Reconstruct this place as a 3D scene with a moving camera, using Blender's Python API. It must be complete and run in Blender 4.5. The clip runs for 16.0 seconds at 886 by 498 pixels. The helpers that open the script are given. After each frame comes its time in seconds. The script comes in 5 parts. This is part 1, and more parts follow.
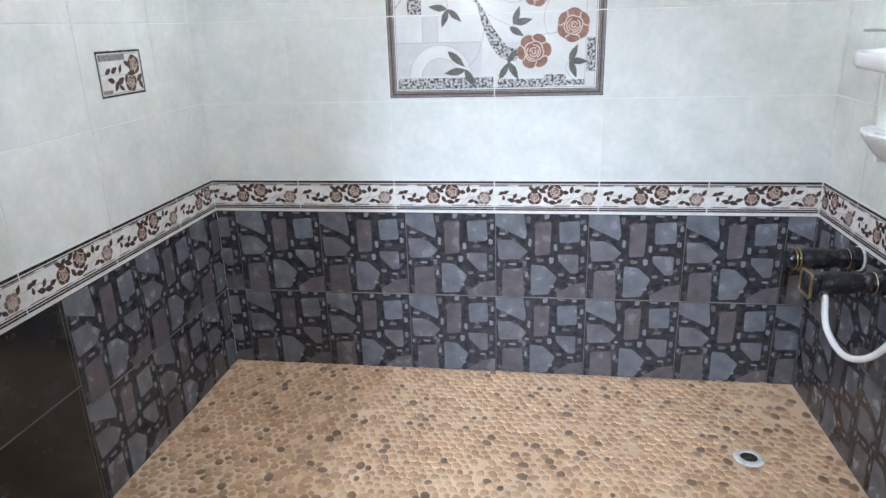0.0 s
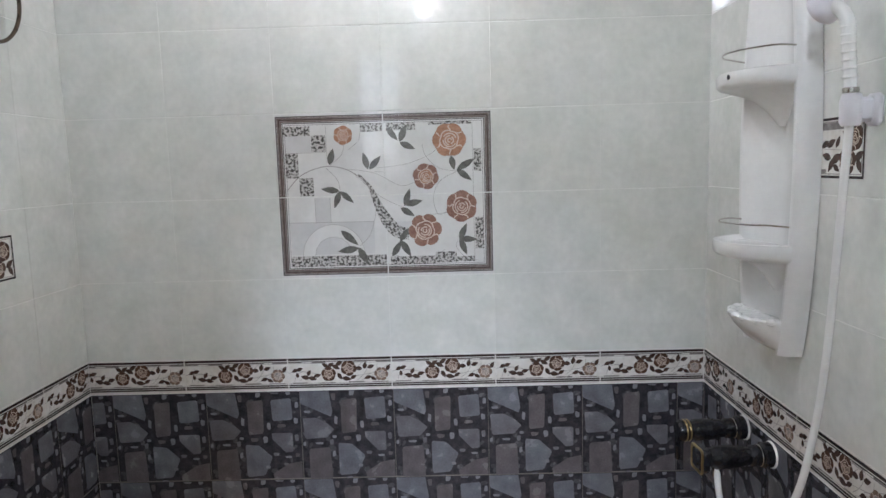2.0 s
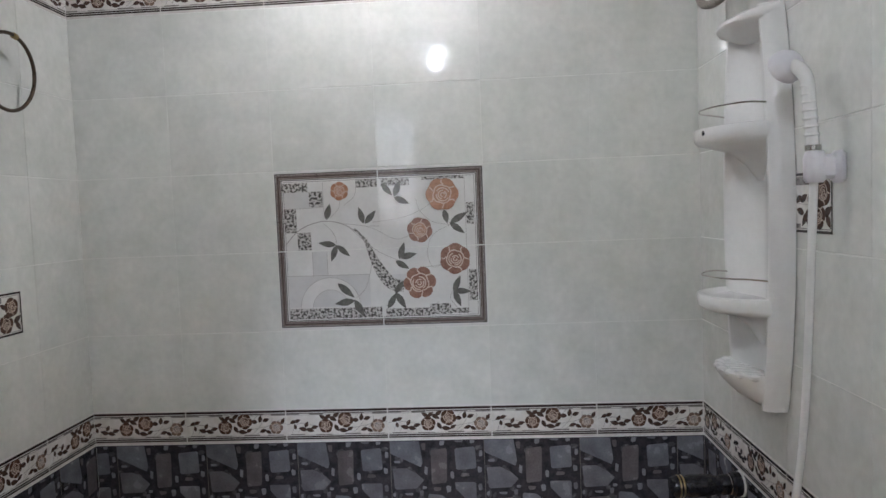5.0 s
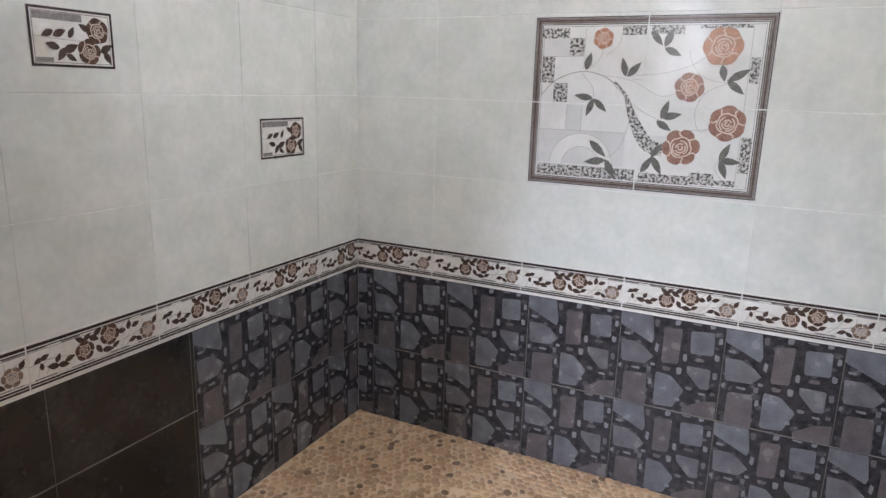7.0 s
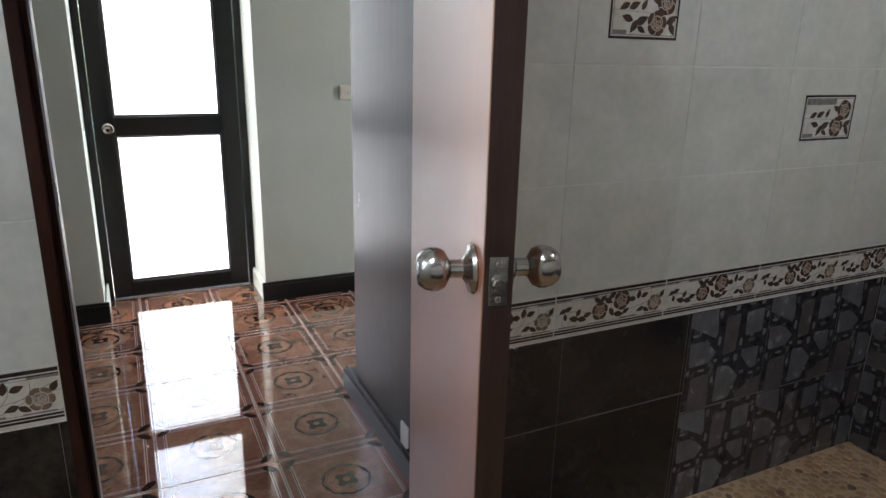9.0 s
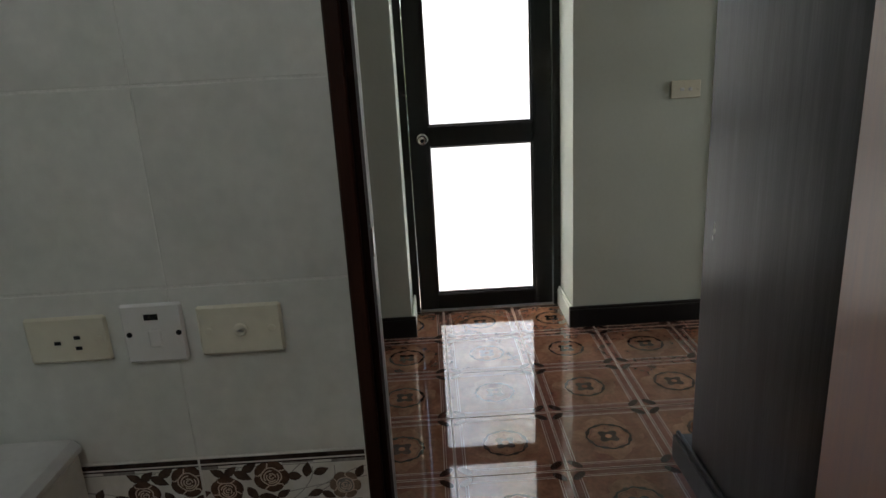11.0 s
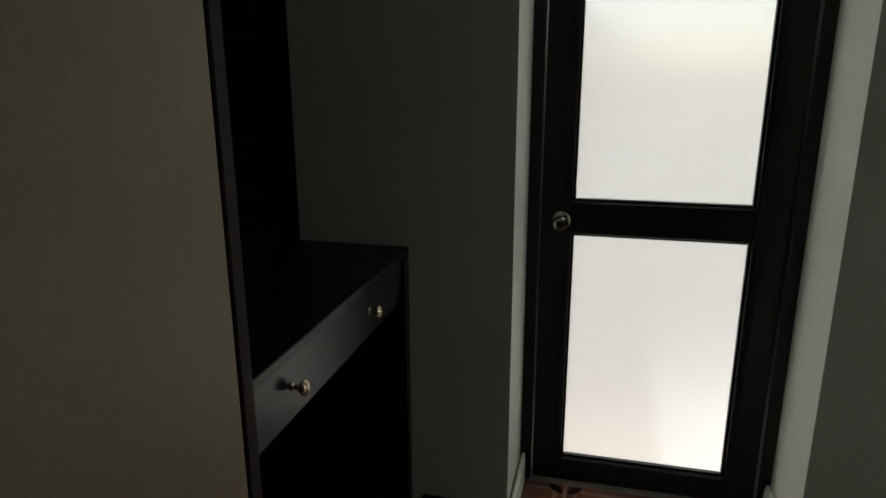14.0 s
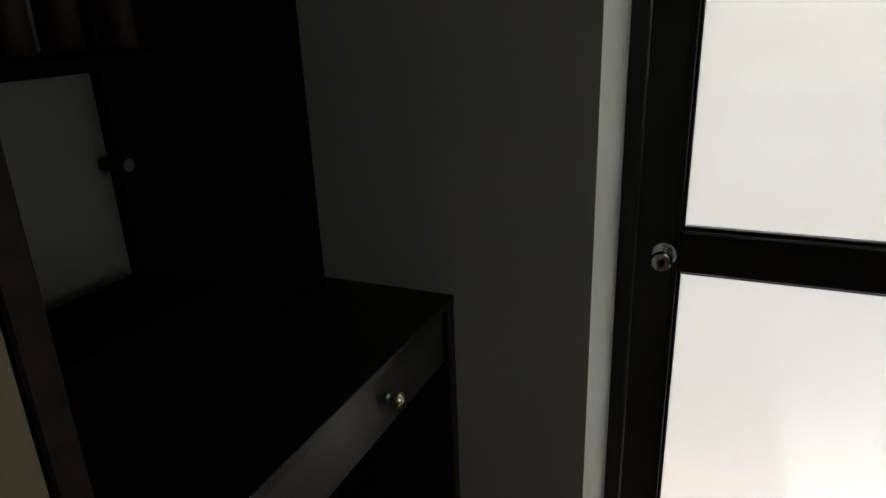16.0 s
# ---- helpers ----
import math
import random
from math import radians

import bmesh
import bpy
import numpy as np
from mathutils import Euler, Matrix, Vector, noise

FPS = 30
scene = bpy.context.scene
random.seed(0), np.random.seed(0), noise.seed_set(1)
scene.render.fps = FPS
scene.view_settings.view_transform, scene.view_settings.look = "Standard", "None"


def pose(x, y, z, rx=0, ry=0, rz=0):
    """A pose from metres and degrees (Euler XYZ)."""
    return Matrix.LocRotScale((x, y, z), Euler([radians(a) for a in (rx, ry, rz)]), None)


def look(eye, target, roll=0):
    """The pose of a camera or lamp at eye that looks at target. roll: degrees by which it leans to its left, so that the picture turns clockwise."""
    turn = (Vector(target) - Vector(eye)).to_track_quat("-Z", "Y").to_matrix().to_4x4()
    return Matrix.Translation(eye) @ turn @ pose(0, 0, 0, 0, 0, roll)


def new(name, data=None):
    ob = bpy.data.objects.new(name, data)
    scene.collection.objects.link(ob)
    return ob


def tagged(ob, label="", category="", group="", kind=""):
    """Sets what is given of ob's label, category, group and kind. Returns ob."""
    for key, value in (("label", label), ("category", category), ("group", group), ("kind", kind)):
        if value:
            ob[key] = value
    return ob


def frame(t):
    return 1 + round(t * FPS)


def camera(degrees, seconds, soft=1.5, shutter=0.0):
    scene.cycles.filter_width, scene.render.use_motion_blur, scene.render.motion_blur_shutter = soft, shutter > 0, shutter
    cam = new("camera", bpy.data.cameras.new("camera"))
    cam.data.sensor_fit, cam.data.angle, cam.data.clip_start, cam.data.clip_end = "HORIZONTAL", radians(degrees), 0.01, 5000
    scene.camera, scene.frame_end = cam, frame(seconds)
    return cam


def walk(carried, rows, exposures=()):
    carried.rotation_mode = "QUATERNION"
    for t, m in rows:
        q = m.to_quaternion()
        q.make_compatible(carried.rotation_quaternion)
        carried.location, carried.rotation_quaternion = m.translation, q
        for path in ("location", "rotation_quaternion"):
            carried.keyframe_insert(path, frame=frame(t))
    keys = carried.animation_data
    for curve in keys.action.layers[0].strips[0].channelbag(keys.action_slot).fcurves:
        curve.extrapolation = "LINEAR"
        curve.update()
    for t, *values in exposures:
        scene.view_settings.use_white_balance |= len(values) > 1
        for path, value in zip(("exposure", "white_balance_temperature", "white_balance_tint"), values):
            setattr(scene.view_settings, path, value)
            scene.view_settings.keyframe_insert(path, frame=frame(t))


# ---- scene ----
cam = camera(67.3, 16.0)
PATH = [
    (0, (1.357, -2.541, 1.42), (1.066, -0.669, 0.779), -1.8),
    (0.5, (1.388, -2.507, 1.453), (1.192, -0.59, 0.918), -2.6),
    (1, (1.394, -2.49, 1.509), (1.262, -0.548, 1.052), -2.6),
    (1.5, (1.416, -2.487, 1.547), (1.336, -0.52, 1.197), -2.6),
    (2, (1.42, -2.483, 1.549), (1.391, -0.498, 1.304), -1.6),
    (2.5, (1.422, -2.475, 1.598), (1.437, -0.48, 1.456), -1.0),
    (3, (1.475, -2.495, 1.613), (1.49, -0.495, 1.638), -0.8),
    (5.5, (1.573, -2.514, 1.555), (1.363, -0.532, 1.384), -2.7),
    (6, (1.582, -2.437, 1.502), (1.151, -0.502, 1.238), 0.2),
    (6.5, (1.572, -2.409, 1.494), (0.953, -0.553, 1.077), 1.5),
    (7, (1.62, -2.42, 1.49), (0.758, -0.677, 1.021), 1.6),
    (7.5, (1.582, -2.441, 1.502), (0.47, -0.86, 0.988), 0.8),
    (8, (1.569, -2.469, 1.492), (0.157, -1.156, 0.958), 0.5),
    (8.5, (1.522, -2.49, 1.482), (-0.101, -1.453, 0.943), 0.4),
    (9, (1.414, -2.521, 1.474), (-0.312, -1.686, 0.906), 1.3),
    (9.5, (1.266, -2.554, 1.478), (-0.511, -1.847, 0.893), 1.1),
    (10, (1.162, -2.574, 1.476), (-0.694, -2.107, 0.896), -0.5),
    (10.2, (1.123, -2.576, 1.473), (-0.762, -2.247, 0.892), -0.8),
    (12.5, (0.291, -2.482, 1.497), (-1.615, -2.674, 0.924), -5.0),
    (13, (-0.017, -2.49, 1.545), (-1.904, -2.822, 0.971), -3.8),
    (13.5, (-0.177, -2.427, 1.566), (-2.049, -2.864, 1.016), -1.6),
    (14, (-0.356, -2.449, 1.516), (-2.228, -2.92, 0.991), -0.2),
    (14.5, (-0.514, -2.452, 1.583), (-2.351, -3.046, 1.058), -0.8),
    (15, (-0.618, -2.439, 1.621), (-2.4, -3.131, 1.034), -2.4),
    (15.5, (-0.768, -2.469, 1.571), (-2.53, -3.217, 0.994), -1.3),
    (16, (-0.864, -2.457, 1.615), (-2.579, -3.231, 0.936), -2.2),
]
EXPOSURES = [(0.0, 5.06, 5700, 14), (0.5, 4.82, 5750, 15), (1.0, 4.52, 5850, 15), (2.0, 4.18, 6050, 16), (3.0, 3.83, 6250, 17), (5.5, 3.78, 6150, 17), (6.0, 4.03, 6200, 18), (7.0, 4.53, 6200, 19), (7.5, 4.83, 6150, 17),
             (8.0, 4.83, 6050, 16), (8.5, 4.2, 6100, 13), (9.0, 3.4, 6200, 14), (9.5, 2.78, 6300, 14), (10.0, 2.3, 6500, 12), (12.5, 1.6, 6900, 9), (13.0, 1.1, 7050, 8), (13.5, 0.85, 6950, 8), (14.5, 0.56, 6950, 10), (15.2, 0.57, 6950, 10), (16.0, 0.80, 6950, 10)]
walk(cam, [(t, look(e, g, r)) for t, e, g, r in PATH], EXPOSURES)

# ---------------------------------------------------------------- sizes
XE, YS, ZC = 2.370, -3.75, 2.85          # bathroom: east wall, south wall, ceiling
ZB = 0.15                                # bedroom floor above the bathroom floor
XW = -2.065                              # bedroom west wall
Z_BAND0, Z_BAND1, ROW = 0.705, 0.837, 0.307
Z_TOP0 = Z_BAND1 + 5 * ROW
Z_TOP1 = Z_TOP0 + 0.132
DOOR_S, DOOR_N = -2.682, -1.90           # bathroom doorway in the west wall

# ---------------------------------------------------------------- light
world = bpy.data.worlds.new("sky")
scene.world = world
world.use_nodes = True
wt = world.node_tree
sky = wt.nodes.new("ShaderNodeTexSky")
sky.sky_type, sky.sun_disc = "NISHITA", False
sky.sun_elevation, sky.sun_rotation = radians(49.4), radians(213.7)
wt.links.new(sky.outputs[0], wt.nodes["Background"].inputs[0])
wt.nodes["Background"].inputs[1].default_value = 0.15


def lamp(name, kind, m, energy, colour, size=0.1, size_y=0.0):
    d = bpy.data.lights.new(name, kind)
    d.energy, d.color = energy, colour
    if kind == "AREA":
        d.shape, d.size, d.size_y = "RECTANGLE", size, size_y
    elif kind == "SUN":
        d.angle = size
    else:
        d.shadow_soft_size = size
    ob = new(name, d)
    ob.matrix_world = m
    return ob


SUN_DIR = Vector((-0.36, -0.54, 0.76))
lamp("sun", "SUN", look((0, 0, 8), Vector((0, 0, 8)) - SUN_DIR), 4.0, (1, 0.95, 0.86), radians(10))
lamp("window_fill_light", "AREA", look((0.78, YS - 0.003, 2.0), (0.78, 0.0, 2.0)), 0.035, (0.86, 0.93, 1.0), 0.34, 1.06)
# narrow bluish lamp added in front of the window to brighten the dado
dado_fill = lamp("window_fill_light", "AREA", look((0.78, YS + 0.02, 2.25), (1.32, 0.0, 0.16)), 0.26, (0.80, 0.90, 1.0), 0.20, 0.20)
dado_fill.data.spread = radians(38)
lamp("ceiling_lamp_light", "POINT", pose(1.20, -0.42, ZC - 0.10), 0.92, (1, 0.98, 0.95), 0.015)
lamp("ceiling_lamp_light", "POINT", pose(1.24, -2.80, ZC - 0.10), 1.95, (0.92, 0.97, 1.0), 0.012)


lamp("north_window_light", "AREA", pose(-1.45, 1.17, 1.60, -90, 0, 0), 4.5, (1.0, 0.985, 0.94), 1.0, 1.15)


# ---------------------------------------------------------------- materials
def surface(name, a, b, scale=6.0, rough=0.4, fine=0.0, fine_scale=120.0, bump=0.0, bump_scale=60.0, metal=0.0,
            stretch=(1, 1, 1), coat=0.0, coat_rough=0.06, spec=0.5, detail=5.0, per_piece=0.0, spread=(0.3, 0.7), rough_var=0.08, vary_hue=None):
    """A surface that wanders between two colours at a broad scale, with finer mottling, relief and uneven gloss."""
    m = bpy.data.materials.new(name)
    m.use_nodes = True
    nt = m.node_tree
    n, l = nt.nodes, nt.links
    bs = n["Principled BSDF"]
    tc = n.new("ShaderNodeTexCoord")
    mp = n.new("ShaderNodeMapping")
    mp.inputs["Scale"].default_value = stretch
    geo = n.new("ShaderNodeNewGeometry")
    l.new(geo.outputs["Position"], mp.inputs["Vector"])
    nz = n.new("ShaderNodeTexNoise")
    nz.inputs["Scale"].default_value, nz.inputs["Detail"].default_value = scale, detail
    l.new(mp.outputs[0], nz.inputs["Vector"])
    ramp = n.new("ShaderNodeMapRange")
    ramp.inputs["From Min"].default_value, ramp.inputs["From Max"].default_value = spread
    l.new(nz.outputs[0], ramp.inputs["Value"])
    mix = n.new("ShaderNodeMix")
    mix.data_type = "RGBA"
    mix.inputs[6].default_value, mix.inputs[7].default_value = (*a, 1), (*b, 1)
    l.new(ramp.outputs[0], mix.inputs[0])
    colour = mix.outputs[2]
    if per_piece:
        info = n.new("ShaderNodeObjectInfo")
        rnd = info.outputs["Random"]
        if vary_hue == "island":
            rnd = geo.outputs["Random Per Island"]
        mr = n.new("ShaderNodeMapRange")
        mr.inputs["To Min"].default_value, mr.inputs["To Max"].default_value = 1 - per_piece, 1 + per_piece
        l.new(rnd, mr.inputs["Value"])
        hs = n.new("ShaderNodeHueSaturation")
        l.new(mr.outputs[0], hs.inputs["Value"])
        l.new(colour, hs.inputs["Color"])
        colour = hs.outputs[0]
    if fine:
        nf = n.new("ShaderNodeTexNoise")
        nf.inputs["Scale"].default_value, nf.inputs["Detail"].default_value = fine_scale, 3
        l.new(mp.outputs[0], nf.inputs["Vector"])
        mr = n.new("ShaderNodeMapRange")
        mr.inputs["From Min"].default_value, mr.inputs["From Max"].default_value = 0.25, 0.75
        mr.inputs["To Min"].default_value, mr.inputs["To Max"].default_value = 1 - fine, 1 + fine
        l.new(nf.outputs[0], mr.inputs["Value"])
        hs = n.new("ShaderNodeHueSaturation")
        l.new(mr.outputs[0], hs.inputs["Value"])
        l.new(colour, hs.inputs["Color"])
        colour = hs.outputs[0]
    l.new(colour, bs.inputs["Base Color"])
    rr = n.new("ShaderNodeMapRange")
    rr.inputs["To Min"].default_value, rr.inputs["To Max"].default_value = max(0.02, rough - rough_var), rough + rough_var
    l.new(nz.outputs[0], rr.inputs["Value"])
    l.new(rr.outputs[0], bs.inputs["Roughness"])
    bs.inputs["Metallic"].default_value = metal
    bs.inputs["Coat Weight"].default_value = coat
    bs.inputs["Coat Roughness"].default_value = coat_rough
    bs.inputs["Specular IOR Level"].default_value = spec
    if bump:
        nb = n.new("ShaderNodeTexNoise")
        nb.inputs["Scale"].default_value, nb.inputs["Detail"].default_value = bump_scale, 2
        l.new(mp.outputs[0], nb.inputs["Vector"])
        bp = n.new("ShaderNodeBump")
        bp.inputs["Strength"].default_value, bp.inputs["Distance"].default_value = bump, 0.002
        l.new(nb.outputs[0], bp.inputs["Height"])
        l.new(bp.outputs[0], bs.inputs["Normal"])
    return m


GLAZE = surface("pale_glazed_tile", (0.675, 0.70, 0.66), (0.78, 0.785, 0.755), 9, 0.055, 0.05, 40, 0.06, 18, per_piece=0.03, rough_var=0.01)
GROUT = surface("pale_grout", (0.80, 0.81, 0.78), (0.73, 0.74, 0.71), 14, 0.7, 0.1, 200)
GROUT_DARK = surface("dark_grout", (0.09, 0.085, 0.078), (0.22, 0.205, 0.185), 6, 0.7, 0.1, 200)
BORDER = surface("border_glaze", (0.66, 0.63, 0.58), (0.80, 0.79, 0.77), 18, 0.16, 0.08, 60, 0.10, 40)
MURAL = surface("mural_glaze", (0.70, 0.70, 0.68), (0.80, 0.80, 0.79), 9, 0.065, 0.03, 60, 0.07, 18, rough_var=0.01)
MURAL_GREY = surface("mural_grey_glaze", (0.60, 0.605, 0.60), (0.70, 0.70, 0.695), 12, 0.14, 0.03, 60)
INK = surface("dark_print", (0.018, 0.013, 0.012), (0.055, 0.038, 0.034), 40, 0.2, 0.2, 150)
INK_GREY = surface("grey_print", (0.17, 0.155, 0.15), (0.32, 0.30, 0.29), 60, 0.2, 0.2, 150)
LINE = surface("fine_print_line", (0.30, 0.28, 0.27), (0.42, 0.40, 0.39), 40, 0.2)
FRAME_BROWN = surface("brown_print", (0.12, 0.09, 0.08), (0.22, 0.175, 0.16), 60, 0.2, 0.15, 150)
ROSE_GREY = surface("rose_grey_brown_print", (0.15, 0.105, 0.08), (0.28, 0.20, 0.16), 30, 0.2, 0.2, 120)
ROSE_DARK = surface("rose_brown_print", (0.062, 0.036, 0.027), (0.130, 0.074, 0.052), 30, 0.2, 0.2, 120)
ROSE_MID = surface("rose_copper_print", (0.36, 0.185, 0.115), (0.49, 0.27, 0.18), 30, 0.18, 0.15, 120)
ROSE_MUTE = surface("rose_dusty_print", (0.24, 0.125, 0.095), (0.36, 0.21, 0.165), 30, 0.18, 0.15, 120)
ROSE_LIGHT = surface("rose_pale_print", (0.60, 0.46, 0.38), (0.70, 0.58, 0.50), 40, 0.2, 0.1, 120)
LEAF = surface("leaf_print", (0.115, 0.115, 0.105), (0.19, 0.185, 0.17), 50, 0.2, 0.2, 150)
LEAF_BROWN = surface("leaf_brown_print", (0.050, 0.032, 0.026), (0.105, 0.068, 0.054), 50, 0.2, 0.2, 150)
SPECKLE = surface("speckled_print", (0.09, 0.085, 0.08), (0.60, 0.59, 0.57), 110, 0.2, 0.0, detail=2, spread=(0.42, 0.56))
TILE_BASE = surface("cobble_tile_ground", (0.020, 0.020, 0.024), (0.056, 0.054, 0.062), 30, 0.20, 0.25, 140, 0.10, 30, rough_var=0.06)
TILE_MID = surface("cobble_tile_shade", (0.055, 0.054, 0.061), (0.095, 0.093, 0.102), 30, 0.26, 0.2, 140)
STONE_BLUE = surface("cobble_tile_blue_grey", (0.115, 0.121, 0.140), (0.190, 0.198, 0.224), 16, 0.26, 0.14, 160, 0.12, 50, per_piece=0.12, rough_var=0.06)
STONE_GREY = surface("cobble_tile_grey", (0.112, 0.112, 0.126), (0.180, 0.180, 0.200), 16, 0.26, 0.14, 160, 0.12, 50, per_piece=0.12, rough_var=0.06)
STONE_BROWN = surface("cobble_tile_brown_grey", (0.092, 0.083, 0.088), (0.150, 0.137, 0.144), 16, 0.26, 0.16, 160, 0.12, 50, per_piece=0.12, rough_var=0.06)
STONE_BIT = surface("cobble_tile_chip", (0.165, 0.168, 0.19), (0.24, 0.245, 0.27), 40, 0.22, 0.1, 160)
DARK_TILE = surface("black_marbled_tile", (0.008, 0.0075, 0.0075), (0.040, 0.036, 0.033), 7, 0.16, 0.35, 45, 0.08, 30, rough_var=0.05, spread=(0.35, 0.8))
BLACK_TILE = surface("black_speckled_tile", (0.008, 0.008, 0.008), (0.085, 0.08, 0.075), 60, 0.10, 0.4, 160, 0.08, 30, rough_var=0.03, spread=(0.5, 0.75))
PEBBLE = surface("pebble", (0.39, 0.23, 0.122), (0.56, 0.375, 0.225), 11, 0.42, 0.16, 150, 0.2, 120, per_piece=0.20)
PEBBLE_LOT = surface("pebble_bed_stone", (0.39, 0.23, 0.122), (0.56, 0.375, 0.225), 11, 0.42, 0.16, 150, 0.2, 120, per_piece=0.20, vary_hue="island")
PEBBLE_DARK = surface("dark_pebble", (0.15, 0.088, 0.050), (0.25, 0.16, 0.10), 15, 0.42, 0.16, 150, 0.2, 120)
PEBBLE_GROUT = surface("sandy_grout", (0.58, 0.42, 0.27), (0.70, 0.53, 0.36), 5, 0.55, 0.10, 170, 0.3, 150)
PLASTER = surface("white_paint", (0.635, 0.68, 0.605), (0.705, 0.745, 0.675), 2.5, 0.6, 0.02, 60, 0.1, 250)
NICHE_PAINT = surface("deep_cream_paint", (0.25, 0.205, 0.13), (0.315, 0.265, 0.175), 3.5, 0.5, 0.05, 60, 0.1, 200)
# niche back: the recess's shade is put into this dark colour
NICHE_BACK = surface("shaded_niche_paint", (0.085, 0.095, 0.078), (0.125, 0.135, 0.115), 3.5, 0.5, 0.05, 60, 0.1, 200)
CEIL = surface("ceiling_paint", (0.74, 0.74, 0.71), (0.79, 0.79, 0.77), 2.5, 0.7, 0.02, 60)
BLACK_PAINT = surface("black_gloss_paint", (0.004, 0.0035, 0.0035), (0.009, 0.0075, 0.007), 5, 0.42, 0.2, 60, 0.2, 40, stretch=(1, 1, 0.2))
BOTTLE_DARK = surface("dark_bottle_plastic", (0.010, 0.007, 0.006), (0.030, 0.016, 0.013), 30, 0.6, 0.2, 60, spec=0.2)
DARK_PANEL = surface("dark_streaked_wood", (0.013, 0.014, 0.017), (0.055, 0.056, 0.063), 7, 0.36, 0.3, 80, 0.15, 40, stretch=(4, 4, 0.22), spread=(0.4, 0.75), rough_var=0.12)
SCUFFED = surface("scuffed_grey_wood", (0.13, 0.115, 0.105), (0.50, 0.47, 0.44), 16, 0.45, 0.3, 90, 0.2, 40, stretch=(2, 2, 0.12), spec=0.3, spread=(0.36, 0.70))
BROWN_WOOD = surface("red_brown_frame_wood", (0.022, 0.0070, 0.0042), (0.040, 0.013, 0.0075), 10, 0.5, 0.2, 60, 0.12, 60, stretch=(4, 4, 0.3), spec=0.22)
# frame brown darkened and dulled: the jamb's deep shadow as colour
STOP_SHADE = surface("shaded_stop_brown", (0.011, 0.0042, 0.0028), (0.021, 0.0075, 0.0048), 10, 0.75, 0.2, 60, 0.1, 60, stretch=(4, 4, 0.3), spec=0.06)
BLACK_MATT = surface("black_matt_paint", (0.003, 0.003, 0.003), (0.007, 0.006, 0.006), 8, 0.9, 0.2, 60, spec=0.0)
EDGE_WOOD = surface("dark_door_edge", (0.022, 0.010, 0.007), (0.045, 0.02, 0.014), 10, 0.4, 0.2, 60, stretch=(4, 4, 0.3))
DOOR_WOOD = surface("red_brown_door_veneer", (0.215, 0.074, 0.034), (0.30, 0.122, 0.060), 14, 0.36, 0.05, 60, 0.03, 50, stretch=(5, 5, 0.3), coat=0.3, coat_rough=0.32)
DRAWER_WOOD = surface("black_brown_drawer_wood", (0.013, 0.013, 0.014), (0.036, 0.035, 0.036), 12, 0.33, 0.25, 60, 0.12, 60, stretch=(0.4, 4, 4))
STEEL = surface("brushed_steel", (0.45, 0.43, 0.405), (0.56, 0.54, 0.51), 20, 0.20, 0.06, 200, metal=1.0, stretch=(1, 1, 12))
BRASS = surface("aged_brass", (0.30, 0.22, 0.10), (0.42, 0.32, 0.16), 30, 0.34, 0.15, 100, metal=1.0)
KNOB_BRASS = surface("pale_polished_brass", (0.62, 0.50, 0.32), (0.74, 0.62, 0.44), 30, 0.2, 0.1, 100, metal=1.0)
BRONZE = surface("dark_bronze", (0.075, 0.058, 0.040), (0.13, 0.10, 0.07), 30, 0.3, 0.15, 100, metal=0.8)
PLASTIC = surface("white_plastic", (0.80, 0.80, 0.79), (0.86, 0.86, 0.85), 6, 0.25, 0.02, 60, rough_var=0.05)
PLASTIC_LILAC = surface("off_white_plastic", (0.74, 0.73, 0.77), (0.80, 0.79, 0.83), 8, 0.3, 0.02, 60)
PLASTIC_IVORY = surface("ivory_plastic", (0.76, 0.73, 0.60), (0.84, 0.81, 0.68), 8, 0.32, 0.03, 60)
BLACK_METAL = surface("black_tap_enamel", (0.007, 0.007, 0.009), (0.022, 0.022, 0.026), 30, 0.2, 0.3, 120, 0.1, 60)
HEATER = surface("amber_plastic", (0.56, 0.36, 0.10), (0.66, 0.45, 0.15), 8, 0.28, 0.05, 60)
BRAID = surface("braided_hose", (0.24, 0.22, 0.19), (0.36, 0.33, 0.29), 60, 0.45, 0.3, 400, 0.5, 400)
LIME = surface("limescale", (0.55, 0.55, 0.52), (0.70, 0.70, 0.68), 40, 0.7, 0.2, 150)
BLACK_HOLE = surface("drain_dark", (0.01, 0.01, 0.01), (0.03, 0.028, 0.025), 40, 0.6)
FLOOR_BASE = surface("brown_marbled_floor_tile", (0.165, 0.058, 0.036), (0.30, 0.155, 0.098), 11, 0.04, 0.25, 60, 0.02, 14, rough_var=0.01, per_piece=0.08, spec=0.7, coat=1.0, coat_rough=0.03)
FLOOR_TAN = surface("tan_floor_glaze", (0.18, 0.080, 0.048), (0.36, 0.205, 0.130), 13, 0.04, 0.2, 80, 0.02, 14, rough_var=0.01, spec=0.7, coat=1.0, coat_rough=0.03)
FLOOR_RED = surface("red_floor_glaze", (0.165, 0.064, 0.045), (0.235, 0.105, 0.078), 20, 0.04, 0.2, 80, rough_var=0.01, spec=0.7, coat=1.0, coat_rough=0.03)
FLOOR_DARK = surface("dark_floor_print", (0.040, 0.015, 0.012), (0.072, 0.029, 0.022), 40, 0.04, 0.2, 80, rough_var=0.01, spec=0.7, coat=1.0, coat_rough=0.03)
FLOOR_LINE = surface("pale_floor_line", (0.56, 0.46, 0.40), (0.68, 0.58, 0.52), 40, 0.05, rough_var=0.01, spec=0.7, coat=1.0, coat_rough=0.03)
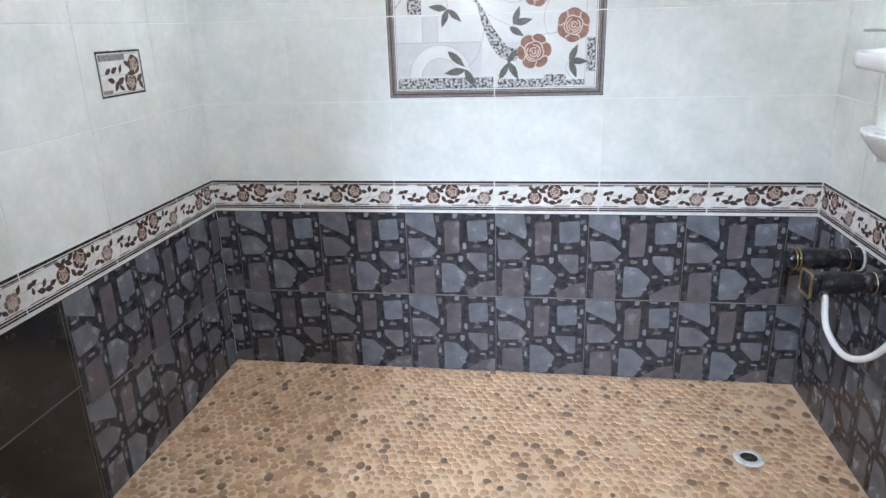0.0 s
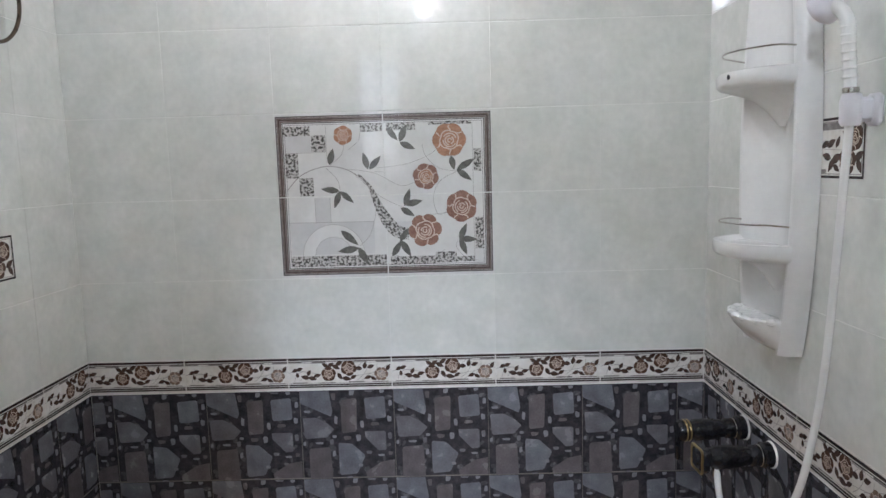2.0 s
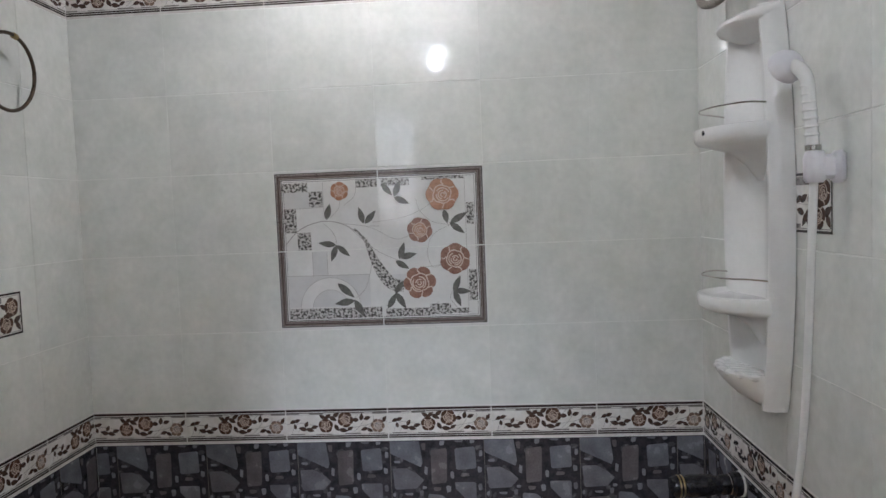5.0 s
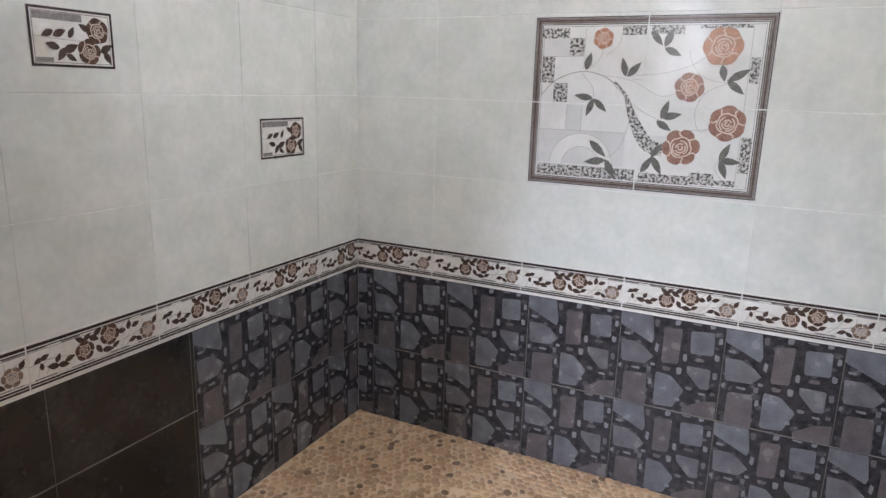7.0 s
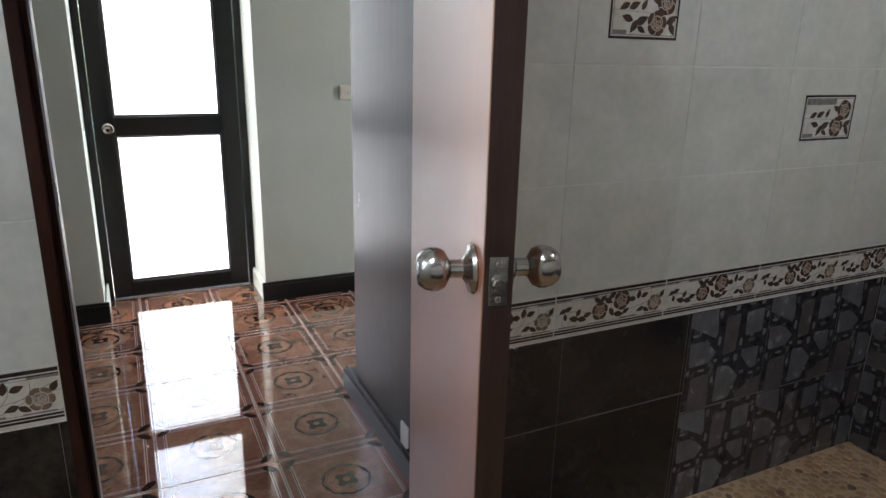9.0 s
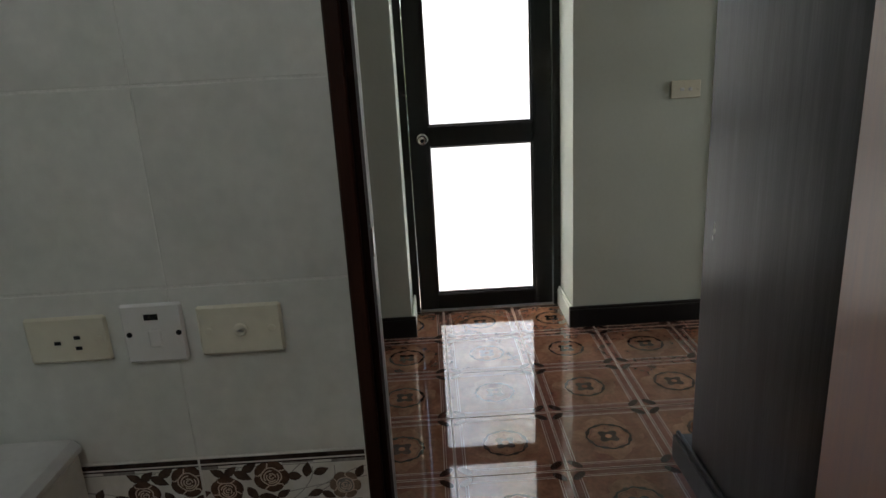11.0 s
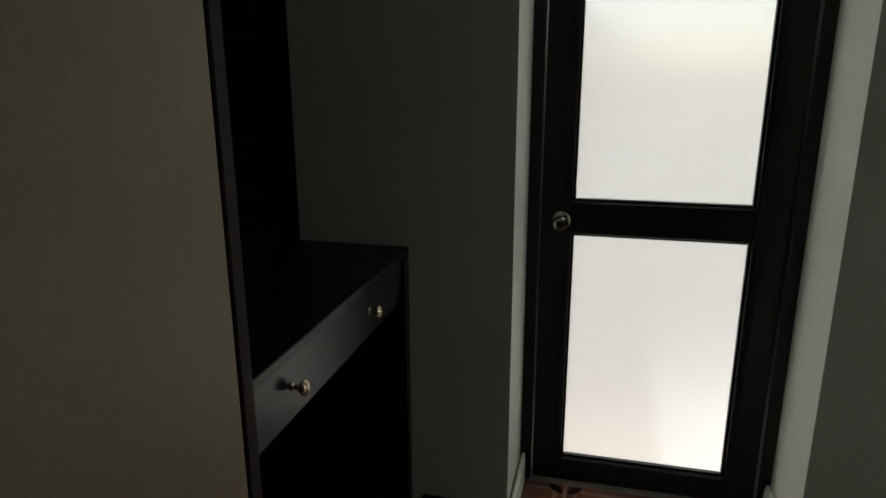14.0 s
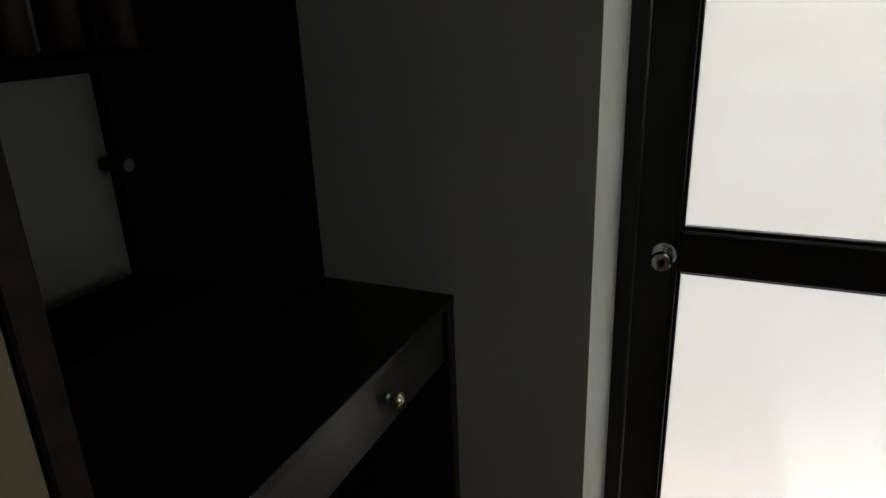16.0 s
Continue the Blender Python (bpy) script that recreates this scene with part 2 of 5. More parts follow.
FLOOR_GROUT = surface("floor_grout", (0.44, 0.38, 0.34), (0.30, 0.25, 0.22), 20, 0.6)
PORCH_TILE = surface("white_porch_tile", (0.66, 0.67, 0.68), (0.76, 0.77, 0.77), 6, 0.15, 0.04, 60, per_piece=0.04)
PORCH_WALL = surface("ochre_porch_tile", (0.36, 0.33, 0.22), (0.46, 0.43, 0.31), 9, 0.35, 0.1, 60, per_piece=0.1)
FOLIAGE = surface("foliage", (0.10, 0.13, 0.018), (0.20, 0.21, 0.04), 7, 0.5, 0.3, 40)
EARTH = surface("grass_ground", (0.07, 0.09, 0.03), (0.14, 0.13, 0.06), 3, 0.9, 0.3, 30)



def frosted(name, tint, clear, rough):
    """Obscured glass: part of the light scatters in the pane, part passes blurred."""
    m = bpy.data.materials.new(name)
    m.use_nodes = True
    n, l = m.node_tree.nodes, m.node_tree.links
    milk, gloss, blur = n.new("ShaderNodeBsdfTranslucent"), n.new("ShaderNodeBsdfGlossy"), n.new("ShaderNodeBsdfRefraction")
    milk.inputs[0].default_value = (*tint, 1)
    blur.inputs[0].default_value = (*tint, 1)
    gloss.inputs["Roughness"].default_value = 0.25
    blur.inputs["Roughness"].default_value, blur.inputs["IOR"].default_value = rough, 1.40
    m1, m2 = n.new("ShaderNodeMixShader"), n.new("ShaderNodeMixShader")
    m1.inputs[0].default_value, m2.inputs[0].default_value = clear, 0.04
    l.new(milk.outputs[0], m1.inputs[1])
    l.new(blur.outputs[0], m1.inputs[2])
    l.new(m1.outputs[0], m2.inputs[1])
    l.new(gloss.outputs[0], m2.inputs[2])
    l.new(m2.outputs[0], n["Material Output"].inputs[0])
    return m


FROST = frosted("frosted_glass", (0.95, 0.95, 0.95), 0.50, 0.18)
SMOKED = frosted("grey_obscured_glass", (0.52, 0.53, 0.54), 0.50, 0.24)


# ---------------------------------------------------------------- mesh tools
def finish(name, verts, faces, mats, idx=None, smooth=False):
    me = bpy.data.meshes.new(name)
    me.from_pydata([tuple(v) for v in verts], [], faces)
    for m in mats:
        me.materials.append(m)
    if idx:
        me.polygons.foreach_set("material_index", idx)
    if smooth:
        me.polygons.foreach_set("use_smooth", [True] * len(me.polygons))
    me.update()
    return me


class Shape:
    """Collects solid pieces of one mesh."""

    def __init__(self):
        self.v, self.f, self.m = [], [], []

    def add(self, verts, faces, mat=0):
        k = len(self.v)
        self.v += [Vector(p) for p in verts]
        self.f += [tuple(k + i for i in fc) for fc in faces]
        self.m += [mat] * len(faces)
        return self

    def box(self, x0, x1, y0, y1, z0, z1, bevel=0.0, mat=0, m=None):
        b = min(bevel, (x1 - x0) / 2.1, (y1 - y0) / 2.1, (z1 - z0) / 2.1)
        if b <= 0:
            vs = [(x, y, z) for x in (x0, x1) for y in (y0, y1) for z in (z0, z1)]
            fs = [(0, 1, 3, 2), (4, 6, 7, 5), (0, 4, 5, 1), (2, 3, 7, 6), (0, 2, 6, 4), (1, 5, 7, 3)]
        else:
            bm = bmesh.new()
            for sx, x in ((1, x0), (-1, x1)):
                for sy, y in ((1, y0), (-1, y1)):
                    for sz, z in ((1, z0), (-1, z1)):
                        bm.verts.new((x, y + sy * b, z + sz * b))
                        bm.verts.new((x + sx * b, y, z + sz * b))
                        bm.verts.new((x + sx * b, y + sy * b, z))
            bmesh.ops.convex_hull(bm, input=bm.verts)
            bmesh.ops.dissolve_limit(bm, angle_limit=0.02, verts=bm.verts, edges=bm.edges)
            bm.verts.index_update()
            vs = [v.co.copy() for v in bm.verts]
            fs = [[v.index for v in f.verts] for f in bm.faces]
            bm.free()
        if m is not None:
            vs = [m @ Vector(v) for v in vs]
        return self.add(vs, fs, mat)

    def lathe(self, profile, seg=24, m=None, mat=0, caps=True):
        """Turns (radius, height) pairs round the local z axis."""
        vs, fs = [], []
        for r, z in profile:
            for i in range(seg):
                a = 2 * math.pi * i / seg
                vs.append(Vector((r * math.cos(a), r * math.sin(a), z)))
        for j in range(len(profile) - 1):
            for i in range(seg):
                k = (i + 1) % seg
                fs.append((j * seg + i, j * seg + k, (j + 1) * seg + k, (j + 1) * seg + i))
        if caps:
            fs.append(tuple(range(seg))[::-1])
            fs.append(tuple((len(profile) - 1) * seg + i for i in range(seg)))
        if m is not None:
            vs = [m @ v for v in vs]
        return self.add(vs, fs, mat)

    def tube(self, pts, radius, seg=12, mat=0, closed=False):
        """A round bar along a smooth line through the points."""
        pts = [Vector(p) for p in pts]
        line = []
        n = len(pts)
        spans = n if closed else n - 1
        for i in range(spans):
            p0 = pts[i - 1] if (i or closed) else pts[0]
            p1, p2 = pts[i], pts[(i + 1) % n]
            p3 = pts[(i + 2) % n] if (closed or i + 2 < n) else pts[-1]
            for k in range(6):
                t = k / 6
                line.append(0.5 * (2 * p1 + (p2 - p0) * t + (2 * p0 - 5 * p1 + 4 * p2 - p3) * t * t + (3 * p1 - p0 - 3 * p2 + p3) * t ** 3))
        if not closed:
            line.append(pts[-1])
        vs, fs, up = [], [], Vector((0.13, 0.21, 0.97))
        c = len(line)
        for i, p in enumerate(line):
            a = line[(i + 1) % c] if (closed or i + 1 < c) else p
            b = line[i - 1] if (closed or i) else p
            d = (a - b).normalized()
            s = d.cross(up).normalized()
            up = s.cross(d).normalized()
            r = radius(i / (c - 1)) if callable(radius) else radius
            for k in range(seg):
                w = 2 * math.pi * k / seg
                vs.append(p + r * (math.cos(w) * s + math.sin(w) * up))
        rings = c if closed else c - 1
        for i in range(rings):
            j = (i + 1) % c
            for k in range(seg):
                q = (k + 1) % seg
                fs.append((i * seg + k, i * seg + q, j * seg + q, j * seg + k))
        if not closed:
            fs.append(tuple(range(seg))[::-1])
            fs.append(tuple((c - 1) * seg + k for k in range(seg)))
        return self.add(vs, fs, mat)

    def prism(self, outline, z0, z1, mat=0, m=None):
        n = len(outline)
        vs = [Vector((x, y, z0)) for x, y in outline] + [Vector((x, y, z1)) for x, y in outline]
        fs = [tuple(range(n))[::-1], tuple(range(n, 2 * n))] + [(i, (i + 1) % n, n + (i + 1) % n, n + i) for i in range(n)]
        if m is not None:
            vs = [m @ v for v in vs]
        return self.add(vs, fs, mat)

    def mesh(self, name, *mats, smooth=False):
        me = finish(name, self.v, self.f, mats, self.m, False)
        if smooth:
            me.polygons.foreach_set("use_smooth", [True] * len(me.polygons))
            me.set_sharp_from_angle(angle=radians(40))
        return me


def part(name, shape, mats, parent, label="", smooth=False, m=None):
    mats = mats if isinstance(mats, tuple) else (mats,)
    me = shape.mesh(name, *mats, smooth=smooth) if isinstance(shape, Shape) else shape
    ob = new(name, me)
    ob.parent = parent
    if m is not None:
        ob.matrix_basis = m
    return tagged(ob, label) if label else ob


def thing(name, m, label, category, group=""):
    ob = new(name)
    ob.matrix_basis = m
    ob.empty_display_size = 0.05
    return tagged(ob, label, category, group)


def setting(name, shape, mats, label, category, m=None):
    mats = mats if isinstance(mats, tuple) else (mats,)
    ob = new(name, shape.mesh(name, *mats))
    if m is not None:
        ob.matrix_basis = m
    return tagged(ob, label, category, kind="structure")


def basis(origin, u, v, n):
    m = Matrix((u, v, n)).transposed().to_4x4()
    return Matrix.Translation(origin) @ m


# ---------------------------------------------------------------- printed ornament
class Print:
    """Flat printed shapes on a glazed face, in metres from its lower left corner, in thin raised layers."""

    def __init__(self):
        self.polys = []

    def poly(self, pts, mat, level=1):
        self.polys.append((list(pts), mat, level))

    def rect(self, x0, y0, x1, y1, mat, level=1):
        self.poly([(x0, y0), (x1, y0), (x1, y1), (x0, y1)], mat, level)

    def leaf(self, x, y, angle, length, width, mat, level=2):
        a, pts = radians(angle), []
        prof = [(0, 0), (0.15, 0.6), (0.38, 1), (0.62, 0.85), (0.85, 0.38), (1, 0)]
        for s, side in ((prof, 1), (prof[-2:0:-1], -1)):
            for t, w in s:
                px, py = (t - 0.5) * length, side * w * width / 2
                pts.append((x + px * math.cos(a) - py * math.sin(a), y + px * math.sin(a) + py * math.cos(a)))
        self.poly(pts, mat, level)

    def stroke(self, pts, width, mat, level=1):
        line = []
        for i in range(len(pts) - 1):
            p0, p1, p2, p3 = pts[max(i - 1, 0)], pts[i], pts[i + 1], pts[min(i + 2, len(pts) - 1)]
            for k in range(5):
                t = k / 5
                line.append(tuple(0.5 * (2 * p1[j] + (p2[j] - p0[j]) * t + (2 * p0[j] - 5 * p1[j] + 4 * p2[j] - p3[j]) * t * t
                                         + (3 * p1[j] - p0[j] - 3 * p2[j] + p3[j]) * t ** 3) for j in (0, 1)))
        line.append(pts[-1])
        n = len(line)
        edge = []
        for i, p in enumerate(line):
            a, b = line[min(i + 1, n - 1)], line[max(i - 1, 0)]
            dx, dy = a[0] - b[0], a[1] - b[1]
            d = math.hypot(dx, dy) or 1
            w = (width(i / (n - 1)) if callable(width) else width) / 2
            edge.append(((p[0] - dy / d * w, p[1] + dx / d * w), (p[0] + dy / d * w, p[1] - dx / d * w)))
        for (a, b), (c, d) in zip(edge, edge[1:]):
            self.poly([b, d, c, a], mat, level)

    def arc(self, x, y, r, a0, a1, width, mat, level=1):
        n = 9
        self.stroke([(x + r * math.cos(radians(a0 + (a1 - a0) * i / n)), y + r * math.sin(radians(a0 + (a1 - a0) * i / n))) for i in range(n + 1)], width, mat, level)

    def rose(self, x, y, r, outer, inner, pale, turn=0, level=2, petals=6):
        """A printed rose: a lobed bloom cut by pale petal lines round a heart of pale curls."""
        lobe = lambda a, rad, n, d, ph: rad * (1 - d + d * abs(math.cos(n * (a - ph) / 2)) ** 0.5)
        ring = lambda rad, n, d, ph: [(x + lobe(a, rad, n, d, ph) * math.cos(a), y + lobe(a, rad, n, d, ph) * math.sin(a)) for a in [2 * math.pi * i / (n * 5) for i in range(n * 5)]]
        self.poly(ring(r, petals, 0.17, turn), outer, level)
        heart = ring(r * 0.56, 4, 0.14, turn + 0.5)
        self.poly(heart, inner, level + 1)
        w = r * 0.075
        self.stroke(heart + heart[:1], w, pale, level + 2)
        for q in range(petals):
            a = turn + (q + 0.5) * 2 * math.pi / petals
            b = a + 0.18 * (-1) ** q
            self.stroke([(x + 0.58 * r * math.cos(b), y + 0.58 * r * math.sin(b)), (x + 0.72 * r * math.cos(a + 0.05), y + 0.72 * r * math.sin(a + 0.05)), (x + 0.86 * r * math.cos(a), y + 0.86 * r * math.sin(a))], w, pale, level + 2)
        t = math.degrees(turn)
        for q, a0, a1 in ((0.40, 20, 150), (0.38, 175, 330), (0.26, 80, 260), (0.22, 290, 420), (0.11, 0, 290)):
            self.arc(x + 0.03 * r * math.cos(turn), y - 0.03 * r, q * r, a0 + t, a1 + t, w, pale, level + 3)

    def clipped(self, u0, u1):
        def cut(pts, keep, at):
            out = []
            for i, p in enumerate(pts):
                q = pts[i - 1]
                if keep(p[0]) != keep(q[0]):
                    s = (at - q[0]) / (p[0] - q[0])
                    out.append((at, q[1] + s * (p[1] - q[1])))
                if keep(p[0]):
                    out.append(p)
            return out
        pr = Print()
        for pts, mat, lv in self.polys:
            pts = cut(pts, lambda x: x >= u0, u0)
            pts = cut(pts, lambda x: x <= u1, u1) if len(pts) > 2 else pts
            if len(pts) > 2:
                pr.polys.append(([(x - u0, y) for x, y in pts], mat, lv))
        return pr

    def onto(self, shape, mats, z=0.0):
        for pts, mat, lv in self.polys:
            area = sum(a[0] * b[1] - b[0] * a[1] for a, b in zip(pts, pts[1:] + pts[:1]))
            pts = pts if area > 0 else pts[::-1]
            shape.add([(x, y, z + 0.00022 * lv) for x, y in pts], [tuple(range(len(pts)))], mats.index(mat))
        return shape


def slab(w, h, thick=0.006, gap=0.0021, bevel=0.0008, gap_u=0.0006):
    """A glazed tile without its hidden back: face at z = 0, edges eased."""
    g, b = gap, bevel
    e = gap_u
    lo = [(e, g, -thick), (w - e, g, -thick), (w - e, h - g, -thick), (e, h - g, -thick)]
    mid = [(x, y, -b) for x, y, _ in lo]
    hi = [(e + b, g + b, 0), (w - e - b, g + b, 0), (w - e - b, h - g - b, 0), (e + b, h - g - b, 0)]
    fs = [(8, 9, 10, 11)]
    for k in (0, 4):
        fs += [(k + i, k + (i + 1) % 4, k + 4 + (i + 1) % 4, k + 4 + i) for i in range(4)]
    return Shape().add(lo + mid + hi, fs, 0)


# border strip with roses: a 0.40 x 0.132 tile
def border_print():
    p = Print()
    u = lambda x: x / 517 * 0.40
    v = lambda y: (165 - y) / 165 * 0.132
    for y0, y1, mt in ((0.1185, 0.1275, INK), (0.1125, 0.1155, INK), (0.0105, 0.0165, INK), (0.0185, 0.0240, INK), (0.1065, 0.1078, INK_GREY), (0.0275, 0.0288, INK_GREY)):
        p.rect(0.0, y0, 0.40, y1, mt)
    for x0, x1, y0, y1 in ((0, 70, 24, 29), (120, 190, 24, 31), (330, 400, 24, 28), (440, 517, 24, 31), (20, 95, 125, 131), (150, 235, 127, 132), (300, 380, 124, 131), (420, 500, 126, 131)):
        p.rect(u(x0), v(y1), u(x1), v(y0), INK_GREY, 0.6)
    for pts in (((0, 78), (60, 70), (120, 78), (165, 92)), ((30, 120), (45, 85), (80, 72), (110, 84)), ((60, 118), (75, 98), (105, 92)), ((345, 118), (372, 95), (392, 66), (396, 40)),
                ((400, 92), (440, 72), (445, 40)), ((330, 100), (420, 84), (517, 70)), ((360, 122), (420, 96), (470, 60), (517, 44)), ((180, 60), (205, 40), (235, 34)), ((340, 60), (360, 40), (372, 30))):
        p.stroke([(u(a), v(b)) for a, b in pts], 0.0016, LINE, 1)
    for x, y, a, sz, w in ((34, 66, 205, 34, 20), (58, 60, 20, 36, 20), (46, 88, 100, 30, 17), (84, 100, 165, 46, 24), (122, 106, 345, 44, 23), (104, 78, 60, 34, 20), (146, 92, 15, 40, 21),
                           (186, 42, 150, 38, 21), (214, 40, 40, 38, 21), (240, 52, 330, 46, 24), (256, 34, 30, 40, 22), (352, 60, 175, 38, 23), (384, 46, 80, 40, 22), (414, 52, 20, 38, 21),
                           (258, 98, 300, 42, 22), (292, 110, 350, 50, 24), (326, 102, 30, 36, 19), (500, 58, 60, 36, 20), (396, 106, 200, 38, 20), (426, 112, 330, 36, 19)):
        p.leaf(u(x), v(y), a, sz / 517 * 0.40, w / 517 * 0.40, LEAF_BROWN, 2)
    p.rose(u(202), v(86), 0.0290, ROSE_DARK, ROSE_DARK, ROSE_LIGHT, 0.3, 3, 5)
    p.rose(u(303), v(58), 0.0315, ROSE_DARK, ROSE_DARK, ROSE_LIGHT, 1.1, 3, 5)
    p.rose(u(465), v(90), 0.0275, ROSE_GREY, INK_GREY, ROSE_LIGHT, 2.0, 3, 6)
    return p


BORDER_MATS = (BORDER, INK, INK_GREY, ROSE_GREY, ROSE_DARK, ROSE_LIGHT, LEAF_BROWN, LINE)
BORDER_PRINT = border_print()
mesh_store = {}


def border_tile(u0, u1):
    key = ("border", round(u0, 3), round(u1, 3))
    if key not in mesh_store:
        s = slab(u1 - u0, 0.132)
        BORDER_PRINT.clipped(u0 + 0.002, u1 - 0.002).onto(s, BORDER_MATS)
        s.v = [Vector(v) for v in s.v]
        mesh_store[key] = s.mesh("border_tile", *BORDER_MATS)
    return mesh_store[key]


# cobble-print tile: a 0.36 square of large and small stones on a dark ground
COB = 0.3645
COB_MATS = (TILE_BASE, STONE_BLUE, STONE_GREY, STONE_BROWN, STONE_BIT, TILE_MID)


def cobble_print():
    p = Print()
    q = lambda x, y: ((x - 415) / 323 * COB, (487 - y) / 292 * COB)
    big = (((418, 198), (514, 196), (524, 262), (518, 277), (470, 256), (422, 236)), 1), \
          (((426, 285), (470, 284), (503, 300), (527, 320), (503, 345), (432, 348)), 2), \
          (((558, 230), (610, 224), (607, 326), (558, 331)), 3), \
          (((640, 224), (706, 219), (709, 284), (644, 288)), 1), \
          (((638, 331), (706, 331), (706, 388), (682, 391), (660, 370), (640, 350)), 2), \
          (((443, 386), (512, 382), (517, 480), (443, 482)), 3), \
          (((545, 368), (590, 372), (632, 408), (604, 464), (546, 468)), 1), \
          (((638, 462), (690, 432), (735, 424), (736, 477), (640, 477)), 3)
    for pts, k in big:
        cx, cy = sum(c[0] for c in pts) / len(pts), sum(c[1] for c in pts) / len(pts)
        round_pts = []
        for i, c in enumerate(pts):
            a, d = pts[i - 1], pts[(i + 1) % len(pts)]
            grow = [(cx + (e[0] - cx) * 1.07, cy + (e[1] - cy) * 1.07) for e in (a, c, d)]
            round_pts.append(tuple(grow[1][j] + 0.07 * (grow[0][j] - grow[1][j]) for j in (0, 1)))
            round_pts.append(tuple(grow[1][j] + 0.07 * (grow[2][j] - grow[1][j]) for j in (0, 1)))
        p.poly([q(*c) for c in round_pts], COB_MATS[k], 1)
    mid = random.Random(4)
    for _ in range(46):
        x, y, a = mid.uniform(420, 734), mid.uniform(200, 482), mid.uniform(0, math.pi)
        w, h = mid.uniform(7, 15), mid.uniform(5, 9)
        p.poly([q(x + w * math.cos(t + a * 0) * math.cos(a) - h * math.sin(t) * math.sin(a), y + w * math.cos(t) * math.sin(a) + h * math.sin(t) * math.cos(a)) for t in [i * math.pi / 3 for i in range(6)]], TILE_MID, 0.5)
    rnd = random.Random(9)
    for x, y, w, h in ((532, 214, 17, 24), (596, 202, 18, 20), (655, 196, 32, 14), (700, 198, 17, 17), (727, 240, 14, 20), (538, 290, 12, 28), (627, 306, 14, 24),
                       (672, 306, 34, 12), (575, 350, 26, 14), (614, 350, 18, 22), (520, 362, 14, 20), (648, 398, 22, 12), (722, 402, 16, 12), (478, 365, 30, 8),
                       (575, 480, 26, 8), (618, 440, 16, 12), (722, 345, 14, 22), (527, 400, 12, 20), (440, 262, 26, 8), (722, 290, 14, 20), (530, 345, 16, 10),
                       (462, 480, 20, 5), (690, 408, 24, 8), (426, 366, 12, 14)):
        pts, wob = [], [rnd.uniform(0.8, 1.12) for _ in range(8)]
        for i in range(8):
            a = (i + 0.5) * math.pi / 4
            ca, sa = math.cos(a), math.sin(a)
            pts.append((x + w * 0.50 * wob[i] * math.copysign(abs(ca) ** 0.6, ca), y - h * 0.50 * wob[i] * math.copysign(abs(sa) ** 0.6, sa)))
        p.poly([q(*c) for c in pts], rnd.choice((STONE_BIT, STONE_GREY, STONE_BROWN)), 1.6)
    return p


COB_PRINT = cobble_print()


def cobble_tile(u0, u1, v0, v1):
    key = ("cobble", round(u0, 3), round(u1, 3), round(v0, 3), round(v1, 3))
    if key not in mesh_store:
        s = slab(u1 - u0, v1 - v0, bevel=0.001)
        pr = COB_PRINT.clipped(u0 + 0.002, u1 - 0.002)
        pr.polys = [([(y, x) for x, y in pts], m, l) for pts, m, l in pr.polys]
        pr = pr.clipped(v0 + 0.002, v1 - 0.002)
        pr.polys = [([(y, x) for x, y in pts], m, l) for pts, m, l in pr.polys]
        pr.onto(s, COB_MATS, 0.0)
        mesh_store[key] = s.mesh("cobble_tile", *COB_MATS)
    return mesh_store[key]


def plain_tile(w, h, mat):
    key = (mat.name, round(w, 3), round(h, 3))
    if key not in mesh_store:
        mesh_store[key] = slab(w, h).mesh("tile", mat)
    return mesh_store[key]


# ---------------------------------------------------------------- bathroom shell
wall_north = setting("wall_north", Shape().box(-0.17, XE + 0.12, 0.0015, 0.14, -0.1, ZC), GROUT,
                     "pale glazed bathroom wall with rose border and cobble dado", "wall")
wall_east = setting("wall_east", Shape().box(XE + 0.0015, XE + 0.12, YS - 0.1, 0.0015, -0.1, ZC), GROUT,
                    "pale glazed bathroom wall with cobble-print dado", "wall")
wall_west = setting("wall_west", Shape().box(-0.17, -0.0015, DOOR_N + 0.07, 0.0015, -0.1, ZC).box(-0.143, -0.0565, YS - 0.1, -2.688, -0.1, ZC)
                    .box(-0.17, -0.0565, -2.688, DOOR_N + 0.07, 2.20, ZC), GROUT, "pale glazed bathroom wall beside the doorway", "wall")
wall_south = setting("wall_south", Shape().box(-0.061, 0.56, YS - 0.1, YS, -0.1, ZC).box(1.00, XE + 0.0015, YS - 0.1, YS, -0.1, ZC)
                     .box(0.56, 1.00, YS - 0.1, YS, -0.1, 1.43).box(0.56, 1.00, YS - 0.1, YS, 2.57, ZC), PLASTER, "plain white painted bathroom wall", "wall")
ceiling = setting("ceiling", Shape().box(-0.17, XE + 0.12, YS - 0.1, 0.14, ZC, ZC + 0.1), CEIL, "white painted flat bathroom ceiling", "ceiling")
floor = setting("floor", Shape().box(-0.06, XE + 0.01, YS, 0.01, -0.12, -0.0015), PEBBLE_GROUT, "pebble floor set in sandy grout", "floor")
window_1 = setting("window_1", Shape().box(0.56, 0.60, YS - 0.03, YS + 0.03, 1.43, 2.57, 0.004).box(0.96, 1.00, YS - 0.03, YS + 0.03, 1.43, 2.57, 0.004)
                   .box(0.60, 0.96, YS - 0.03, YS + 0.03, 1.43, 1.47, 0.004).box(0.60, 0.96, YS - 0.03, YS + 0.03, 2.53, 2.57, 0.004)
                   .box(0.745, 0.785, YS - 0.025, YS + 0.028, 1.47, 2.53, 0.004), BROWN_WOOD, "tall narrow two-light bathroom window", "window")
